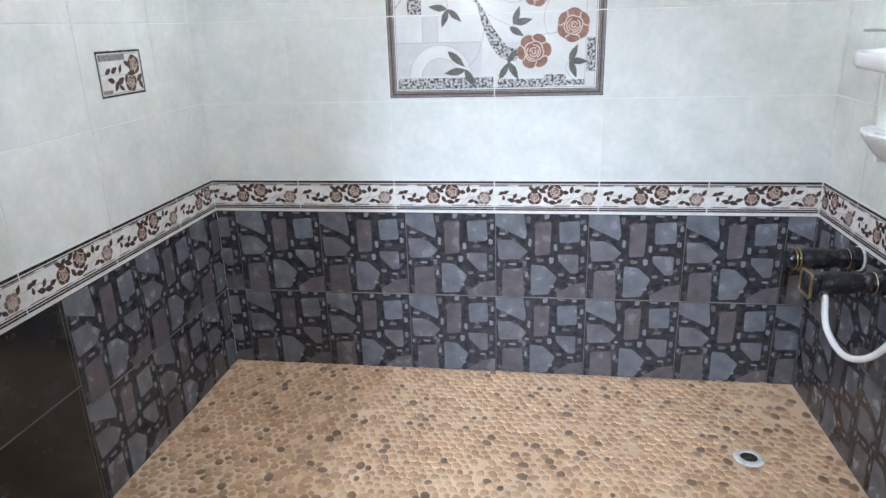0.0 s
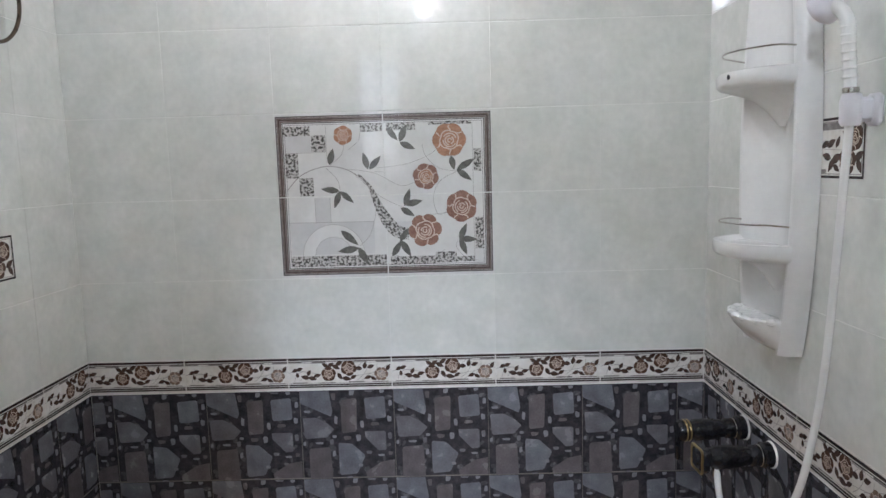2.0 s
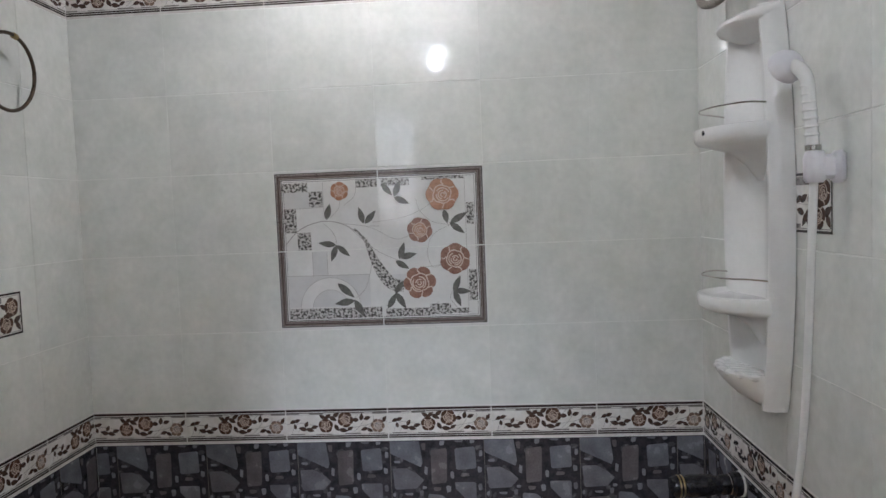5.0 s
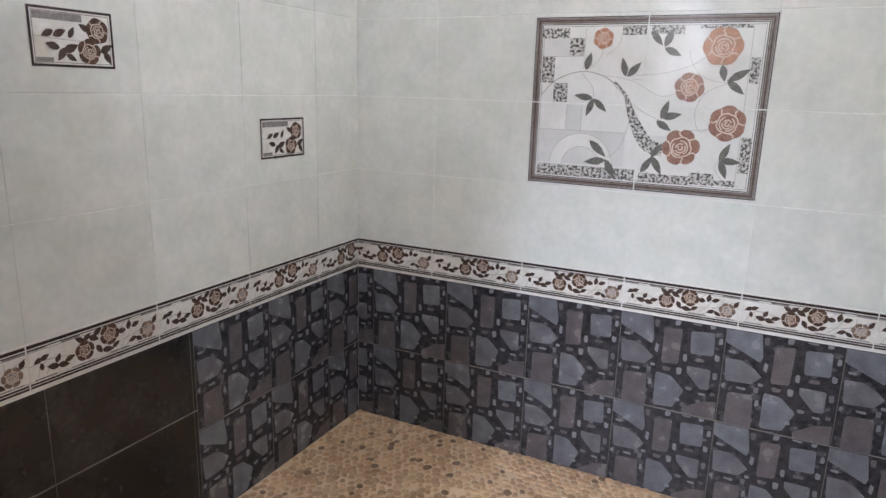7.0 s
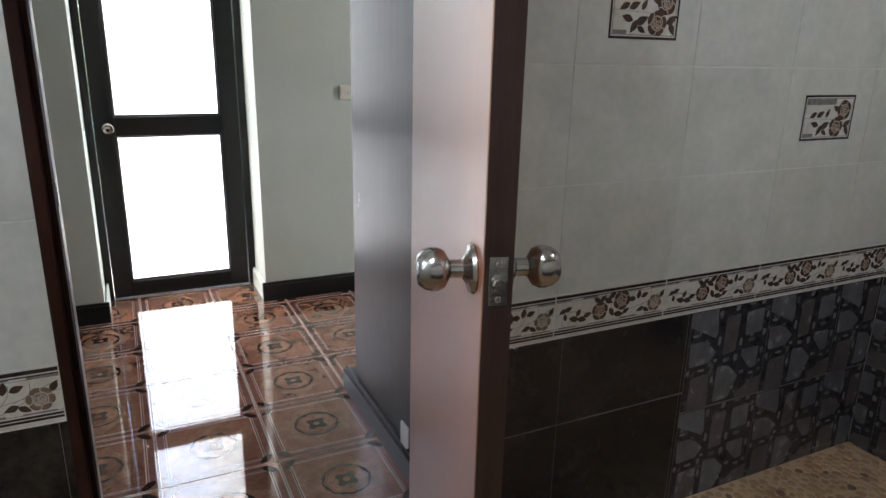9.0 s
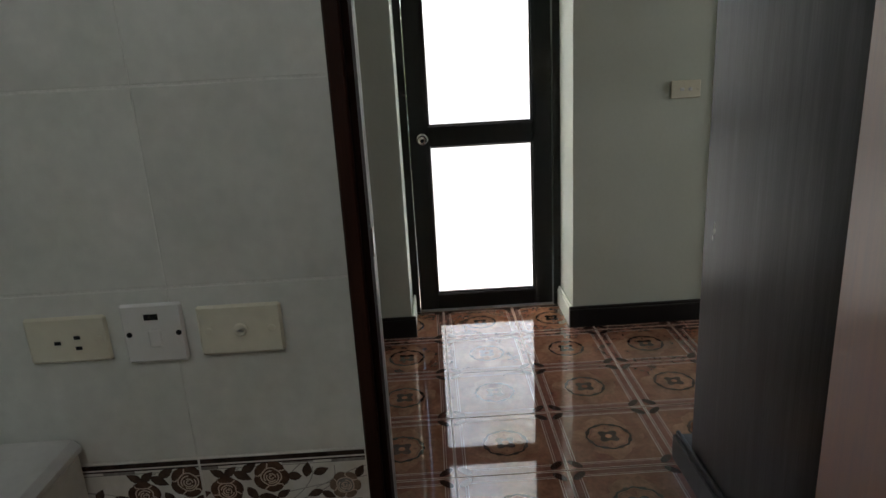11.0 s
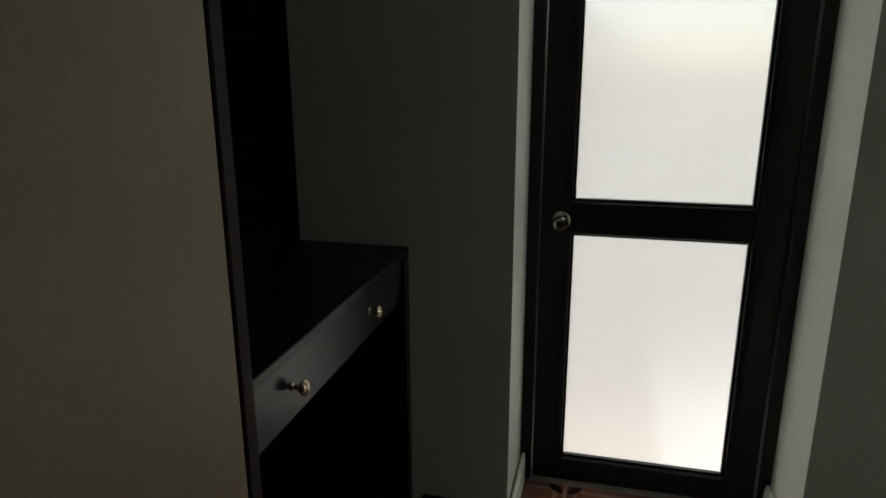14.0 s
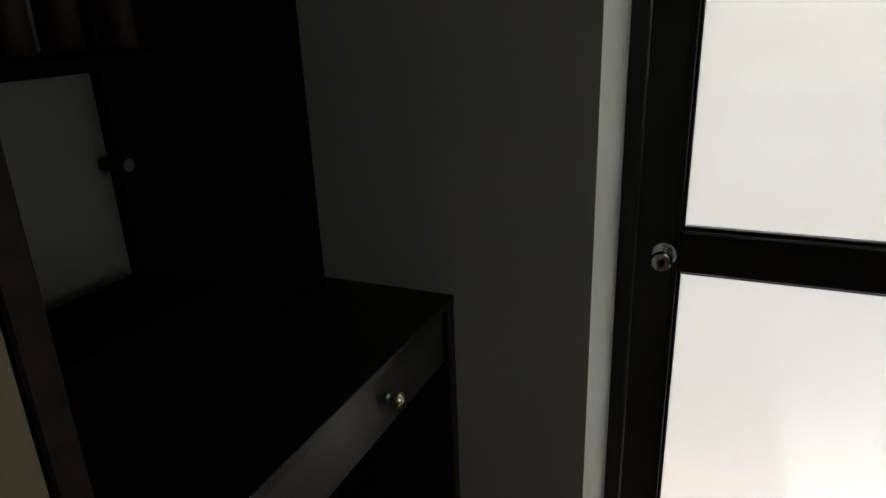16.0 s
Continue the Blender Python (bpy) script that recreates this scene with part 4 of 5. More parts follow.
def water_heater():
    root = thing("water_heater", Matrix.Translation((XE, -0.475, 2.375)), "amber plastic water heater high on tiled wall", "water heater")
    b = Shape()
    ring = lambda w, d, z: [(-d * (1 - 0.5 * abs(s) ** 3), s * w, z) for s in [i / 8 - 1 for i in range(17)]] + [(-0.002, w, z), (-0.002, -w, z)]
    lay_r = [ring(0.10, 0.075, -0.030), ring(0.150, 0.105, 0.0), ring(0.165, 0.120, 0.06), ring(0.165, 0.120, 0.34), ring(0.14, 0.10, 0.40)]
    n = len(lay_r[0])
    vs = [p for r in lay_r for p in r]
    fs = [(j * n + i, j * n + (i + 1) % n, (j + 1) * n + (i + 1) % n, (j + 1) * n + i) for j in range(4) for i in range(n)]
    fs += [tuple(range(n))[::-1], tuple(4 * n + i for i in range(n))]
    part("casing", b.add(vs, fs), HEATER, root, smooth=True)
    for yy in (-0.055, 0.055):
        part("inlet_nut", Shape().lathe([(0.016, 0), (0.016, 0.045)], 12, pose(-0.052, yy, -0.080)), PLASTIC, root)
    v = Shape().lathe([(0.014, -0.06), (0.016, -0.05), (0.016, 0.05), (0.020, 0.055), (0.020, 0.075), (0.012, 0.08)], 14, pose(-0.045, -0.02, -0.090, 90, 0, 0))
    part("valve", v, BRASS, root, "tarnished brass stop valve", smooth=True)
    part("valve_handle", Shape().lathe([(0.020, 0), (0.024, 0.006), (0.022, 0.02)], 12, pose(-0.045, -0.110, -0.090, 90, 0, 0)), BLACK_METAL, root, smooth=True)
    part("hose", Shape().tube([(-0.050, 0.055, -0.075), (-0.075, 0.100, -0.100), (-0.090, 0.165, -0.125), (-0.085, 0.155, -0.170), (-0.075, 0.075, -0.192), (-0.062, -0.010, -0.178), (-0.055, -0.045, -0.130), (-0.055, -0.055, -0.080)], 0.0125, 12), BRAID, root, "braided grey hose loop", smooth=True)
    part("hose", Shape().tube([(-0.055, 0.010, -0.100), (-0.085, 0.070, -0.110), (-0.105, 0.110, -0.135), (-0.095, 0.080, -0.165), (-0.080, 0.020, -0.160), (-0.070, -0.010, -0.120)], 0.0115, 12), BRAID, root, smooth=True)


water_heater()


def towel_ring():
    root = thing("towel_ring", Matrix.Translation((0.0, -0.490, 2.197)), "dark bronze towel ring with brass mount on wall", "towel ring")
    part("mount", Shape().lathe([(0.030, 0.0), (0.032, 0.006), (0.024, 0.012), (0.013, 0.018), (0.012, 0.055), (0.018, 0.062), (0.014, 0.072)], 20, pose(0, 0, 0, 0, 90, 0)), BRASS, root, smooth=True)
    cy, cz, r = 0.062, -0.112, 0.122
    part("ring", Shape().tube([(0.064 + 0.01 * math.cos(2 * math.pi * i / 14), cy + r * math.sin(2 * math.pi * i / 14), cz + r * math.cos(2 * math.pi * i / 14)) for i in range(14)], 0.0062, 10, closed=True), BRONZE, root, smooth=True)
    part("collar", Shape().lathe([(0.006, -0.012), (0.010, -0.008), (0.010, 0.008), (0.006, 0.012)], 12, pose(0.073, 0.088, cz + r - 0.003, 80, 0, 0)), BRASS, root, smooth=True)


towel_ring()


def floor_drain():
    root = thing("floor_drain", pose(2.064, -0.517, 0.0015, 0, 0, 12), "white plastic floor drain in pebble floor", "floor drain")
    part("rim", Shape().lathe([(0.029, -0.010), (0.029, 0.006), (0.038, 0.0065), (0.046, 0.004), (0.049, 0.0)], 28, caps=False), LIME, root, smooth=True)
    # flat disc above the floor, coloured black for the hole's shade
    g = Shape().lathe([(0.029, 0.0008), (0.001, 0.0008)], 24, caps=False)
    part("hole_disc", g, BLACK_HOLE, root)
    part("grate", Shape().box(-0.029, 0.029, -0.0025, 0.0025, 0.0009, 0.003, 0.0005), BRONZE, root)


floor_drain()


def wall_plate(m, w, h, mat, label, category, build):
    root = thing(category.replace(" ", "_"), m, label, category)
    part("plate", Shape().box(-w / 2, w / 2, -h / 2, h / 2, 0.0, 0.009, 0.004), mat, root)
    build(root, mat)


def rocker(x, y, w, h, root, mat):
    part("rocker", Shape().box(x - w / 2, x + w / 2, y - h / 2, y + h / 2, 0.007, 0.0125, 0.002), mat, root)


def hole(x, y, w, h, root):
    part("slot", Shape().box(x - w / 2, x + w / 2, y - h / 2, y + h / 2, 0.008, 0.0096), BLACK_METAL, root, "dark slot")


def cap_screw(x, y, root, mat):
    part("screw_cap", Shape().lathe([(0.006, 0.008), (0.006, 0.0102), (0.004, 0.011)], 12, Matrix.Translation((x, y, 0))), mat, root)


def plate_rocker(root, mat):
    part("dial", Shape().lathe([(0.011, 0.008), (0.011, 0.0115), (0.009, 0.0125)], 16), mat, root)
    rocker(0, 0, 0.013, 0.009, root, PLASTIC)
    cap_screw(-0.050, 0, root, mat)
    cap_screw(0.050, 0, root, mat)


def plate_heater(root, mat):
    rocker(0.002, -0.008, 0.020, 0.030, root, PLASTIC)
    hole(0, 0.028, 0.022, 0.010, root)
    for x in (-0.038, 0.040):
        part("screw", Shape().lathe([(0.0045, 0.008), (0.0045, 0.0105)], 10, Matrix.Translation((x, 0, 0))), BLACK_METAL, root)


def plate_socket(root, mat):
    hole(0.016, 0.004, 0.010, 0.006, root)
    hole(0.016, -0.014, 0.010, 0.006, root)
    hole(-0.016, -0.004, 0.010, 0.006, root)
    cap_screw(0.050, 0, root, mat)


wall_plate(SOUTHWEST @ Matrix.Translation((-2.867, 1.069, 0.0)), 0.134, 0.084, PLASTIC_IVORY, "ivory wall switch plate with one round rocker", "light switch", plate_rocker)
wall_plate(SOUTHWEST @ Matrix.Translation((-3.004, 1.071, 0.0)), 0.098, 0.100, PLASTIC, "white isolator switch plate with dark indicator", "isolator switch", plate_heater)
wall_plate(SOUTHWEST @ Matrix.Translation((-3.141, 1.068, 0.0)), 0.130, 0.078, PLASTIC_IVORY, "ivory wall socket plate beside the switches", "wall socket", plate_socket)


def wash_counter():
    root = thing("wash_counter", Matrix.Translation((-0.055, -3.155, 0.0)), "pale tiled wash counter with rounded stone top", "wash counter")
    part("body", Shape().box(0.004, 0.40, -0.555, -0.012, 0.0, 0.862, 0.004), GLAZE, root)
    part("worktop", Shape().box(0.003, 0.43, -0.565, 0.0, 0.862, 0.895, 0.012), MURAL_GREY, root, "pale grey worktop with eased edge")


wash_counter()


def ceiling_lamp(x, y):
    root = thing("ceiling_lamp", Matrix.Translation((x, y, ZC)), "small white bare-bulb ceiling lamp", "ceiling lamp", "bathroom ceiling lamps")
    part("rose", Shape().lathe([(0.045, -0.018), (0.050, -0.010), (0.050, 0.0)], 20), PLASTIC, root, smooth=True)
    part("socket", Shape().lathe([(0.018, -0.050), (0.020, -0.045), (0.020, -0.018)], 16), PLASTIC, root, smooth=True)


ceiling_lamp(1.20, -0.42)
ceiling_lamp(1.22, -2.85)

# ---------------------------------------------------------------- doorway between the rooms
JS, JN = -2.664, DOOR_N - 0.008
door_1 = setting("door_1", Shape().box(-0.116, -0.050, -2.6895, JS, 0.0, 2.20, 0.003).box(-0.114, -0.050, JN + 0.044, JN + 0.078, 0.0, 2.20, 0.003)
                 .box(-0.114, -0.050, JS, JN + 0.044, 2.16, 2.20, 0.003), BROWN_WOOD, "red-brown bathroom door frame", "door frame")
part("rebate", Shape().box(-0.172, -0.116, -2.6895, JS + 0.011, ZB, 2.20, 0.003), SCUFFED, door_1, "scuffed grey inner lining")
part("door_stop", Shape().box(-0.1160, -0.064, JS, JS + 0.0110, ZB, 2.16), STOP_SHADE, door_1, "brown door stop darkened for the jamb's shadow")
part("lining", Shape().box(-0.170, -0.114, JN + 0.066, DOOR_N + 0.07, ZB, 2.16, 0.003).box(-0.170, -0.114, JS, JN + 0.066, 2.162, 2.20), DARK_PANEL, door_1)
part("strike_plate", Shape().box(-0.138, -0.116, JS + 0.011, JS + 0.0126, 1.155, 1.203, 0.0005), BRONZE, door_1, "small dull strike plate")
setting("threshold", Shape().box(-0.175, -0.050, -2.707, DOOR_N + 0.07, -0.10, ZB - 0.004, 0.004), DARK_TILE, "dark raised doorway threshold", "threshold")


def door_knob(parent, m):
    k = part("knob", Shape().lathe([(0.034, 0.0000), (0.036, 0.0025), (0.033, 0.0076), (0.022, 0.0109), (0.013, 0.0168), (0.0125, 0.0336), (0.018, 0.0370), (0.026, 0.0420), (0.030, 0.0512), (0.030, 0.0588), (0.027, 0.0689), (0.022, 0.0756), (0.020, 0.0773)], 32), STEEL, parent, "brushed steel round door knob", smooth=True, m=m)
    part("keyhole", Shape().lathe([(0.0135, 0.0740), (0.0135, 0.0778), (0.010, 0.0782)], 20), BLACK_METAL, k, "dark key cylinder")


def bathroom_door():
    root = thing("bathroom_door", pose(-0.065, -1.894, ZB + 0.008, 0, 0, -16.4), "open red-brown veneered door with steel knob", "door")
    W, T, H = 0.806, 0.041, 1.995
    part("leaf", Shape().box(0.0, W - 0.0015, 0.0, T, 0.0, H, 0.002), DOOR_WOOD, root)
    part("edge_band", Shape().box(W - 0.0015, W, 0.001, T - 0.001, 0.0, H), EDGE_WOOD, root, "dark brown lock edge")
    z = 1.191 - ZB - 0.008
    pl = part("latch_plate", Shape().box(W, W + 0.0015, T / 2 - 0.0125, T / 2 + 0.0125, z - 0.033, z + 0.033, 0.0005), STEEL, root, "steel latch plate")
    part("latch_bolt", Shape().lathe([(0.0105, 0), (0.0105, 0.006), (0.008, 0.0105)], 16, pose(W + 0.001, T / 2, z - 0.002, 0, 90, 0)), STEEL, pl, smooth=True)
    for dz in (-0.024, 0.024):
        part("screw", Shape().lathe([(0.0045, 0), (0.0045, 0.001), (0.003, 0.0018)], 12, pose(W + 0.001, T / 2, z + dz, 0, 90, 0)), STEEL, pl)
    door_knob(root, pose(W - 0.058, 0.0, z, 90, 0, 0))
    door_knob(root, pose(W - 0.058, T, z, -90, 0, 0))
    for hz in (0.22, 1.0, 1.78):
        part("hinge", Shape().lathe([(0.006, -0.045), (0.006, 0.045)], 12, Matrix.Translation((-0.002, T + 0.003, hz))), STEEL, root)


bathroom_door()

# ---------------------------------------------------------------- bedroom shell
ZH = 2.75
wl, wr = -2.685, -1.900                  # door recess in the west wall
XR = -2.365
wall_bedroom = setting("wall_bedroom_west", Shape().box(-2.46, XW, -3.60, wl, ZB - 0.1, ZH).box(-2.46, XW, wr, -1.245, ZB - 0.1, ZH)
                       .box(-2.46, XW, wl, wr, 2.32, ZH).box(-2.46, XW, -1.245, -0.25, 2.32, ZH).box(-2.46, XW, -0.25, 1.20, ZB - 0.1, ZH), PLASTER,
                       "off-white plastered bedroom wall with two doorways", "wall")
setting("wall_bedroom_south", Shape().box(XW, -0.17, -3.70, -3.60, ZB - 0.1, ZH), PLASTER, "plain plastered bedroom wall", "wall")
setting("wall_bedroom_north", Shape().box(-2.46, -1.97, 1.20, 1.30, ZB - 0.1, ZH).box(-0.93, 0.0, 1.20, 1.30, ZB - 0.1, ZH).box(-1.97, -0.93, 1.20, 1.30, ZB - 0.1, 1.0)
        .box(-1.97, -0.93, 1.20, 1.30, 2.2, ZH), PLASTER, "plastered bedroom wall with a window", "wall")
window_2 = setting("window_2", Shape().box(-1.97, -1.92, 1.22, 1.27, 1.0, 2.2).box(-0.98, -0.93, 1.22, 1.27, 1.0, 2.2).box(-1.92, -0.98, 1.22, 1.27, 1.0, 1.05).box(-1.92, -0.98, 1.22, 1.27, 2.15, 2.2), BROWN_WOOD, "dark framed bedroom window", "window")
part("pane", Shape().box(-1.92, -0.98, 1.243, 1.247, 1.05, 2.15), FROST, window_2)
setting("wall_bedroom_east", Shape().box(-0.17, -0.10, 0.15, 1.20, ZB - 0.1, ZH), PLASTER, "plain plastered bedroom wall", "wall")
setting("ceiling_bedroom", Shape().box(-2.46, -0.17, -3.70, 1.30, ZH, ZH + 0.1), CEIL, "white painted bedroom ceiling", "ceiling")
bed_floor = setting("floor_bedroom", Shape().box(-2.46, -0.17, -3.60, 1.20, ZB - 0.10, ZB - 0.0025), FLOOR_GROUT, "glossy brown patterned ceramic tile floor", "floor")


def skirting(name, x0, x1, y0, y1, thick_x, mat=BLACK_PAINT, h=0.105):
    s = Shape().box(x0, x1, y0, y1, ZB, ZB + h - 0.014, 0.003)
    if thick_x:
        s.box(x0, x1 - 0.005, y0, y1, ZB + h - 0.016, ZB + h, 0.004)
    else:
        s.box(x0, x1, y0 + 0.004, y1 - 0.001, ZB + h - 0.016, ZB + h, 0.004)
    return setting(name, s, mat, "black painted moulded skirting board", "skirting board")


skirting("baseboard", XW, XW + 0.020, -2.945, wl + 0.022, True)
skirting("baseboard", XW, XW + 0.020, wr - 0.020, -1.250, True)
skirting("baseboard", XR, XW - 0.002, wr - 0.018, wr - 0.001, False, PLASTER)
skirting("baseboard", XR, XW - 0.002, wl + 0.001, wl + 0.018, False, PLASTER)


def glazed_door(name, m, half_w, label):
    """Black framed door with two frosted panes; local x across, y out of the room, z up."""
    root = thing(name, m, label, "glazed door")
    W = half_w
    fr = Shape().box(-W, -W + 0.040, -0.02, 0.06, 0, 2.17, 0.003).box(W - 0.040, W, -0.02, 0.06, 0, 2.17, 0.003).box(-W + 0.040, W - 0.040, -0.02, 0.06, 2.13, 2.17, 0.003)
    part("frame", fr, BLACK_PAINT, root)
    part("left_stile", Shape().box(-W + 0.043, -0.259, 0.0, 0.038, 0.006, 2.125, 0.003).box(-0.275, -0.259, -0.004, 0.0, 0.09, 2.02, 0.0015), BLACK_PAINT, root)
    part("right_stile", Shape().box(0.259, W - 0.043, 0.0, 0.038, 0.006, 2.125, 0.003).box(0.259, 0.275, -0.004, 0.0, 0.09, 2.02, 0.0015), BLACK_PAINT, root)
    for nm, z0, z1 in (("bottom_rail", 0.006, 0.090), ("lock_rail", 0.871, 0.972), ("top_rail", 2.00, 2.125)):
        part(nm, Shape().box(-0.259, 0.259, 0.0, 0.038, z0, z1, 0.003).box(-0.252, 0.252, -0.003, 0.0, z1 - 0.012, z1 - 0.003, 0.001), BLACK_PAINT, root)
    for z0, z1 in ((0.090, 0.871), (0.972, 2.00)):
        pn = part("pane", Shape().box(-0.259, 0.259, 0.030, 0.035, z0, z1), FROST, root, "bright frosted glass pane")
        bd = Shape()
        for a in (-1, 1):
            bd.box(min(a * 0.259, a * 0.251), max(a * 0.259, a * 0.251), 0.012, 0.030, z0, z1, 0.002)
        bd.box(-0.251, 0.251, 0.012, 0.030, z0, z0 + 0.008, 0.002).box(-0.251, 0.251, 0.012, 0.030, z1 - 0.008, z1, 0.002)
        part("glazing_bead", bd, BLACK_PAINT, pn)
    return root


gd = glazed_door("veranda_door", basis((XR - 0.02, (wl + wr) / 2, ZB), Vector((0, 1, 0)), Vector((-1, 0, 0)), Vector((0, 0, 1))), (wr - wl) / 2 + 0.004,
                 "black framed door with two frosted glass panes")
k = part("knob", Shape().lathe([(0.027, 0.0), (0.029, 0.003), (0.024, 0.008), (0.012, 0.012), (0.012, 0.030), (0.021, 0.036), (0.024, 0.048), (0.020, 0.058), (0.012, 0.060)], 24), STEEL, gd, "steel round door knob", smooth=True,
         m=pose(-0.291, -0.001, 0.912, 90, 0, 0))
part("key_cylinder", Shape().lathe([(0.009, 0.0595), (0.009, 0.0615)], 14), BLACK_METAL, k)

# switch plate on the west wall
BEDWEST = basis((XW, 0, 0), Vector((0, 1, 0)), Vector((0, 0, 1)), Vector((1, 0, 0)))


def plate_double(root, mat):
    for x in (-0.016, 0.020):
        rocker(x, 0.0, 0.017, 0.013, root, PLASTIC)
    cap_screw(-0.056, 0, root, mat)
    cap_screw(0.056, 0, root, mat)


wall_plate(BEDWEST @ Matrix.Translation((-1.400, 1.256, 0.0)), 0.134, 0.078, PLASTIC_IVORY, "ivory double light switch on plastered wall", "light switch", plate_double)


# ---------------------------------------------------------------- built-in wardrobes and dressing table
def dark_wardrobe():
    root = thing("dark_wardrobe", Matrix.Translation((-0.52, -1.79, ZB)), "tall dark streaked wooden wardrobe beside doorway", "wardrobe")
    x0, x1 = -0.335, 0.348
    part("side_panel", Shape().box(x0, x1, 0.0, 0.020, 0.0, ZH - ZB - 0.01, 0.002), DARK_PANEL, root)
    part("end_panel", Shape().box(x0 - 0.004, x0 + 0.016, 0.020, 1.35, 0.0, ZH - ZB - 0.01, 0.002), DARK_PANEL, root)
    part("back_panel", Shape().box(x1 - 0.016, x1, 0.020, 1.35, 0.0, ZH - ZB - 0.01), DARK_PANEL, root)
    sk = Shape().box(x0 - 0.10, x1, -0.022, 0.0, 0.0, 0.085, 0.003).box(x0 - 0.10, x1, -0.012, 0.0, 0.083, 0.100, 0.003)
    sk.box(x0 - 0.10, x0 - 0.004, 0.0, 1.35, 0.0, 0.085, 0.003)
    part("plinth", sk, DARK_PANEL, root, "dark blue-grey moulded plinth")
    chip = Shape()
    rnd = random.Random(3)
    for z in (0.795, 0.812, 0.825, 0.838):
        pts = [(-0.270 + rnd.uniform(-0.008, 0.008), z + rnd.uniform(-0.006, 0.006)) for _ in range(3)]
        cx, cz = pts[0]
        chip.add([(cx + 0.006 * math.cos(a) * rnd.uniform(0.5, 1), -0.0006, cz + 0.011 * math.sin(a) * rnd.uniform(0.6, 1)) for a in [i * math.pi / 3 for i in range(6)]], [tuple(range(6))])
    part("paint_chip", chip, LIME, root, "pale chipped spot")


dark_wardrobe()
sock = thing("wall_socket", basis((-0.337, -1.7915, 0.283), Vector((1, 0, 0)), Vector((0, 0, 1)), Vector((0, -1, 0))), "white wall socket low on dark wooden panel", "wall socket")
part("plate", Shape().box(-0.028, 0.028, -0.042, 0.042, 0, 0.010, 0.004), PLASTIC, sock)
for z in (-0.014, 0.012):
    hole(0.004, z, 0.006, 0.010, sock)


def cream_wardrobe():
    root = thing("built_in_wardrobe", Matrix.Translation((-0.655, -2.958, ZB)), "cream painted built-in wardrobe with dark front edge", "wardrobe")
    Ht = ZH - ZB - 0.01
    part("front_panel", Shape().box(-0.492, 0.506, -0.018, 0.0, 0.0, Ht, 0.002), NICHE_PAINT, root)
    part("edge_strip", Shape().box(-0.528, -0.495, -0.030, 0.003, 0.0, Ht, 0.003), BOTTLE_DARK, root, "narrow black edge strip")
    part("divider", Shape().box(-0.524, -0.504, -0.66, -0.030, 0.0, Ht, 0.001), BLACK_PAINT, root)


cream_wardrobe()


def dressing_table():
    root = thing("dressing_table", Matrix.Translation((-1.615, -2.975, ZB)), "black built-in dressing table with two-knob drawer", "dressing table")
    x0, x1 = -0.450, 0.435
    part("tabletop", Shape().box(x0, x1, -0.340, -0.002, 0.867, 0.888, 0.002), BLACK_PAINT, root)
    part("end_panel", Shape().box(x0, x0 + 0.030, -0.335, -0.003, 0.0, 0.867, 0.002), BLACK_PAINT, root)
    part("shelf_board", Shape().box(x0 + 0.03, x1, -0.335, -0.030, 0.722, 0.738, 0.001), BLACK_PAINT, root)
    d = part("drawer", Shape().box(x0 + 0.032, x1 - 0.002, -0.036, -0.016, 0.740, 0.864, 0.002), DRAWER_WOOD, root, "grey-black drawer front")
    for c in (-0.160, 0.246):
        part("knob", Shape().lathe([(0.008, 0.0), (0.009, 0.002), (0.005, 0.006), (0.005, 0.014), (0.012, 0.019), (0.0155, 0.026), (0.012, 0.031), (0.004, 0.0335)], 20), KNOB_BRASS, d, "round pale brass drawer knob", smooth=True,
             m=pose(c, -0.016, 0.802, -90, 0, 0))
    part("back_board", Shape().box(x0, 0.045, -0.342, -0.330, 0.0, ZH - ZB - 0.01), BLACK_MATT, root, "tall black back board")
    part("niche_back", Shape().box(0.045, x1, -0.362, -0.352, 0.0, ZH - ZB - 0.01), NICHE_BACK, root, "painted niche back with shade in its colour")
    part("upper_shelf", Shape().box(0.045, x1, -0.352, -0.160, 1.411, 1.429, 0.002), BLACK_MATT, root)
    part("peg", Shape().lathe([(0.010, 0.0), (0.008, 0.02), (0.014, 0.035), (0.010, 0.045)], 12, pose(0.053, -0.345, 1.264, -90, 0, 0)), BLACK_PAINT, root)


dressing_table()


def small_bottle(x, y, z, r, h, mat, label):
    root = thing("bottle", Matrix.Translation((x, y, z)), label, "bottle", "bottles on the niche shelf")
    part("body", Shape().lathe([(r * 0.9, 0), (r, 0.004), (r, h * 0.68), (r * 0.5, h * 0.78), (r * 0.42, h * 0.84)], 14), mat, root, smooth=True)
    part("cap", Shape().lathe([(r * 0.5, h * 0.84), (r * 0.5, h)], 12), BOTTLE_DARK, root)


small_bottle(-1.53, -3.21, ZB + 1.429, 0.022, 0.13, BOTTLE_DARK, "small dark bottle on a dark shelf")
small_bottle(-1.47, -3.24, ZB + 1.429, 0.026, 0.10, BOTTLE_DARK, "short brown bottle on a dark shelf")
small_bottle(-1.39, -3.22, ZB + 1.429, 0.024, 0.15, BOTTLE_DARK, "dark bottle on a dark shelf")

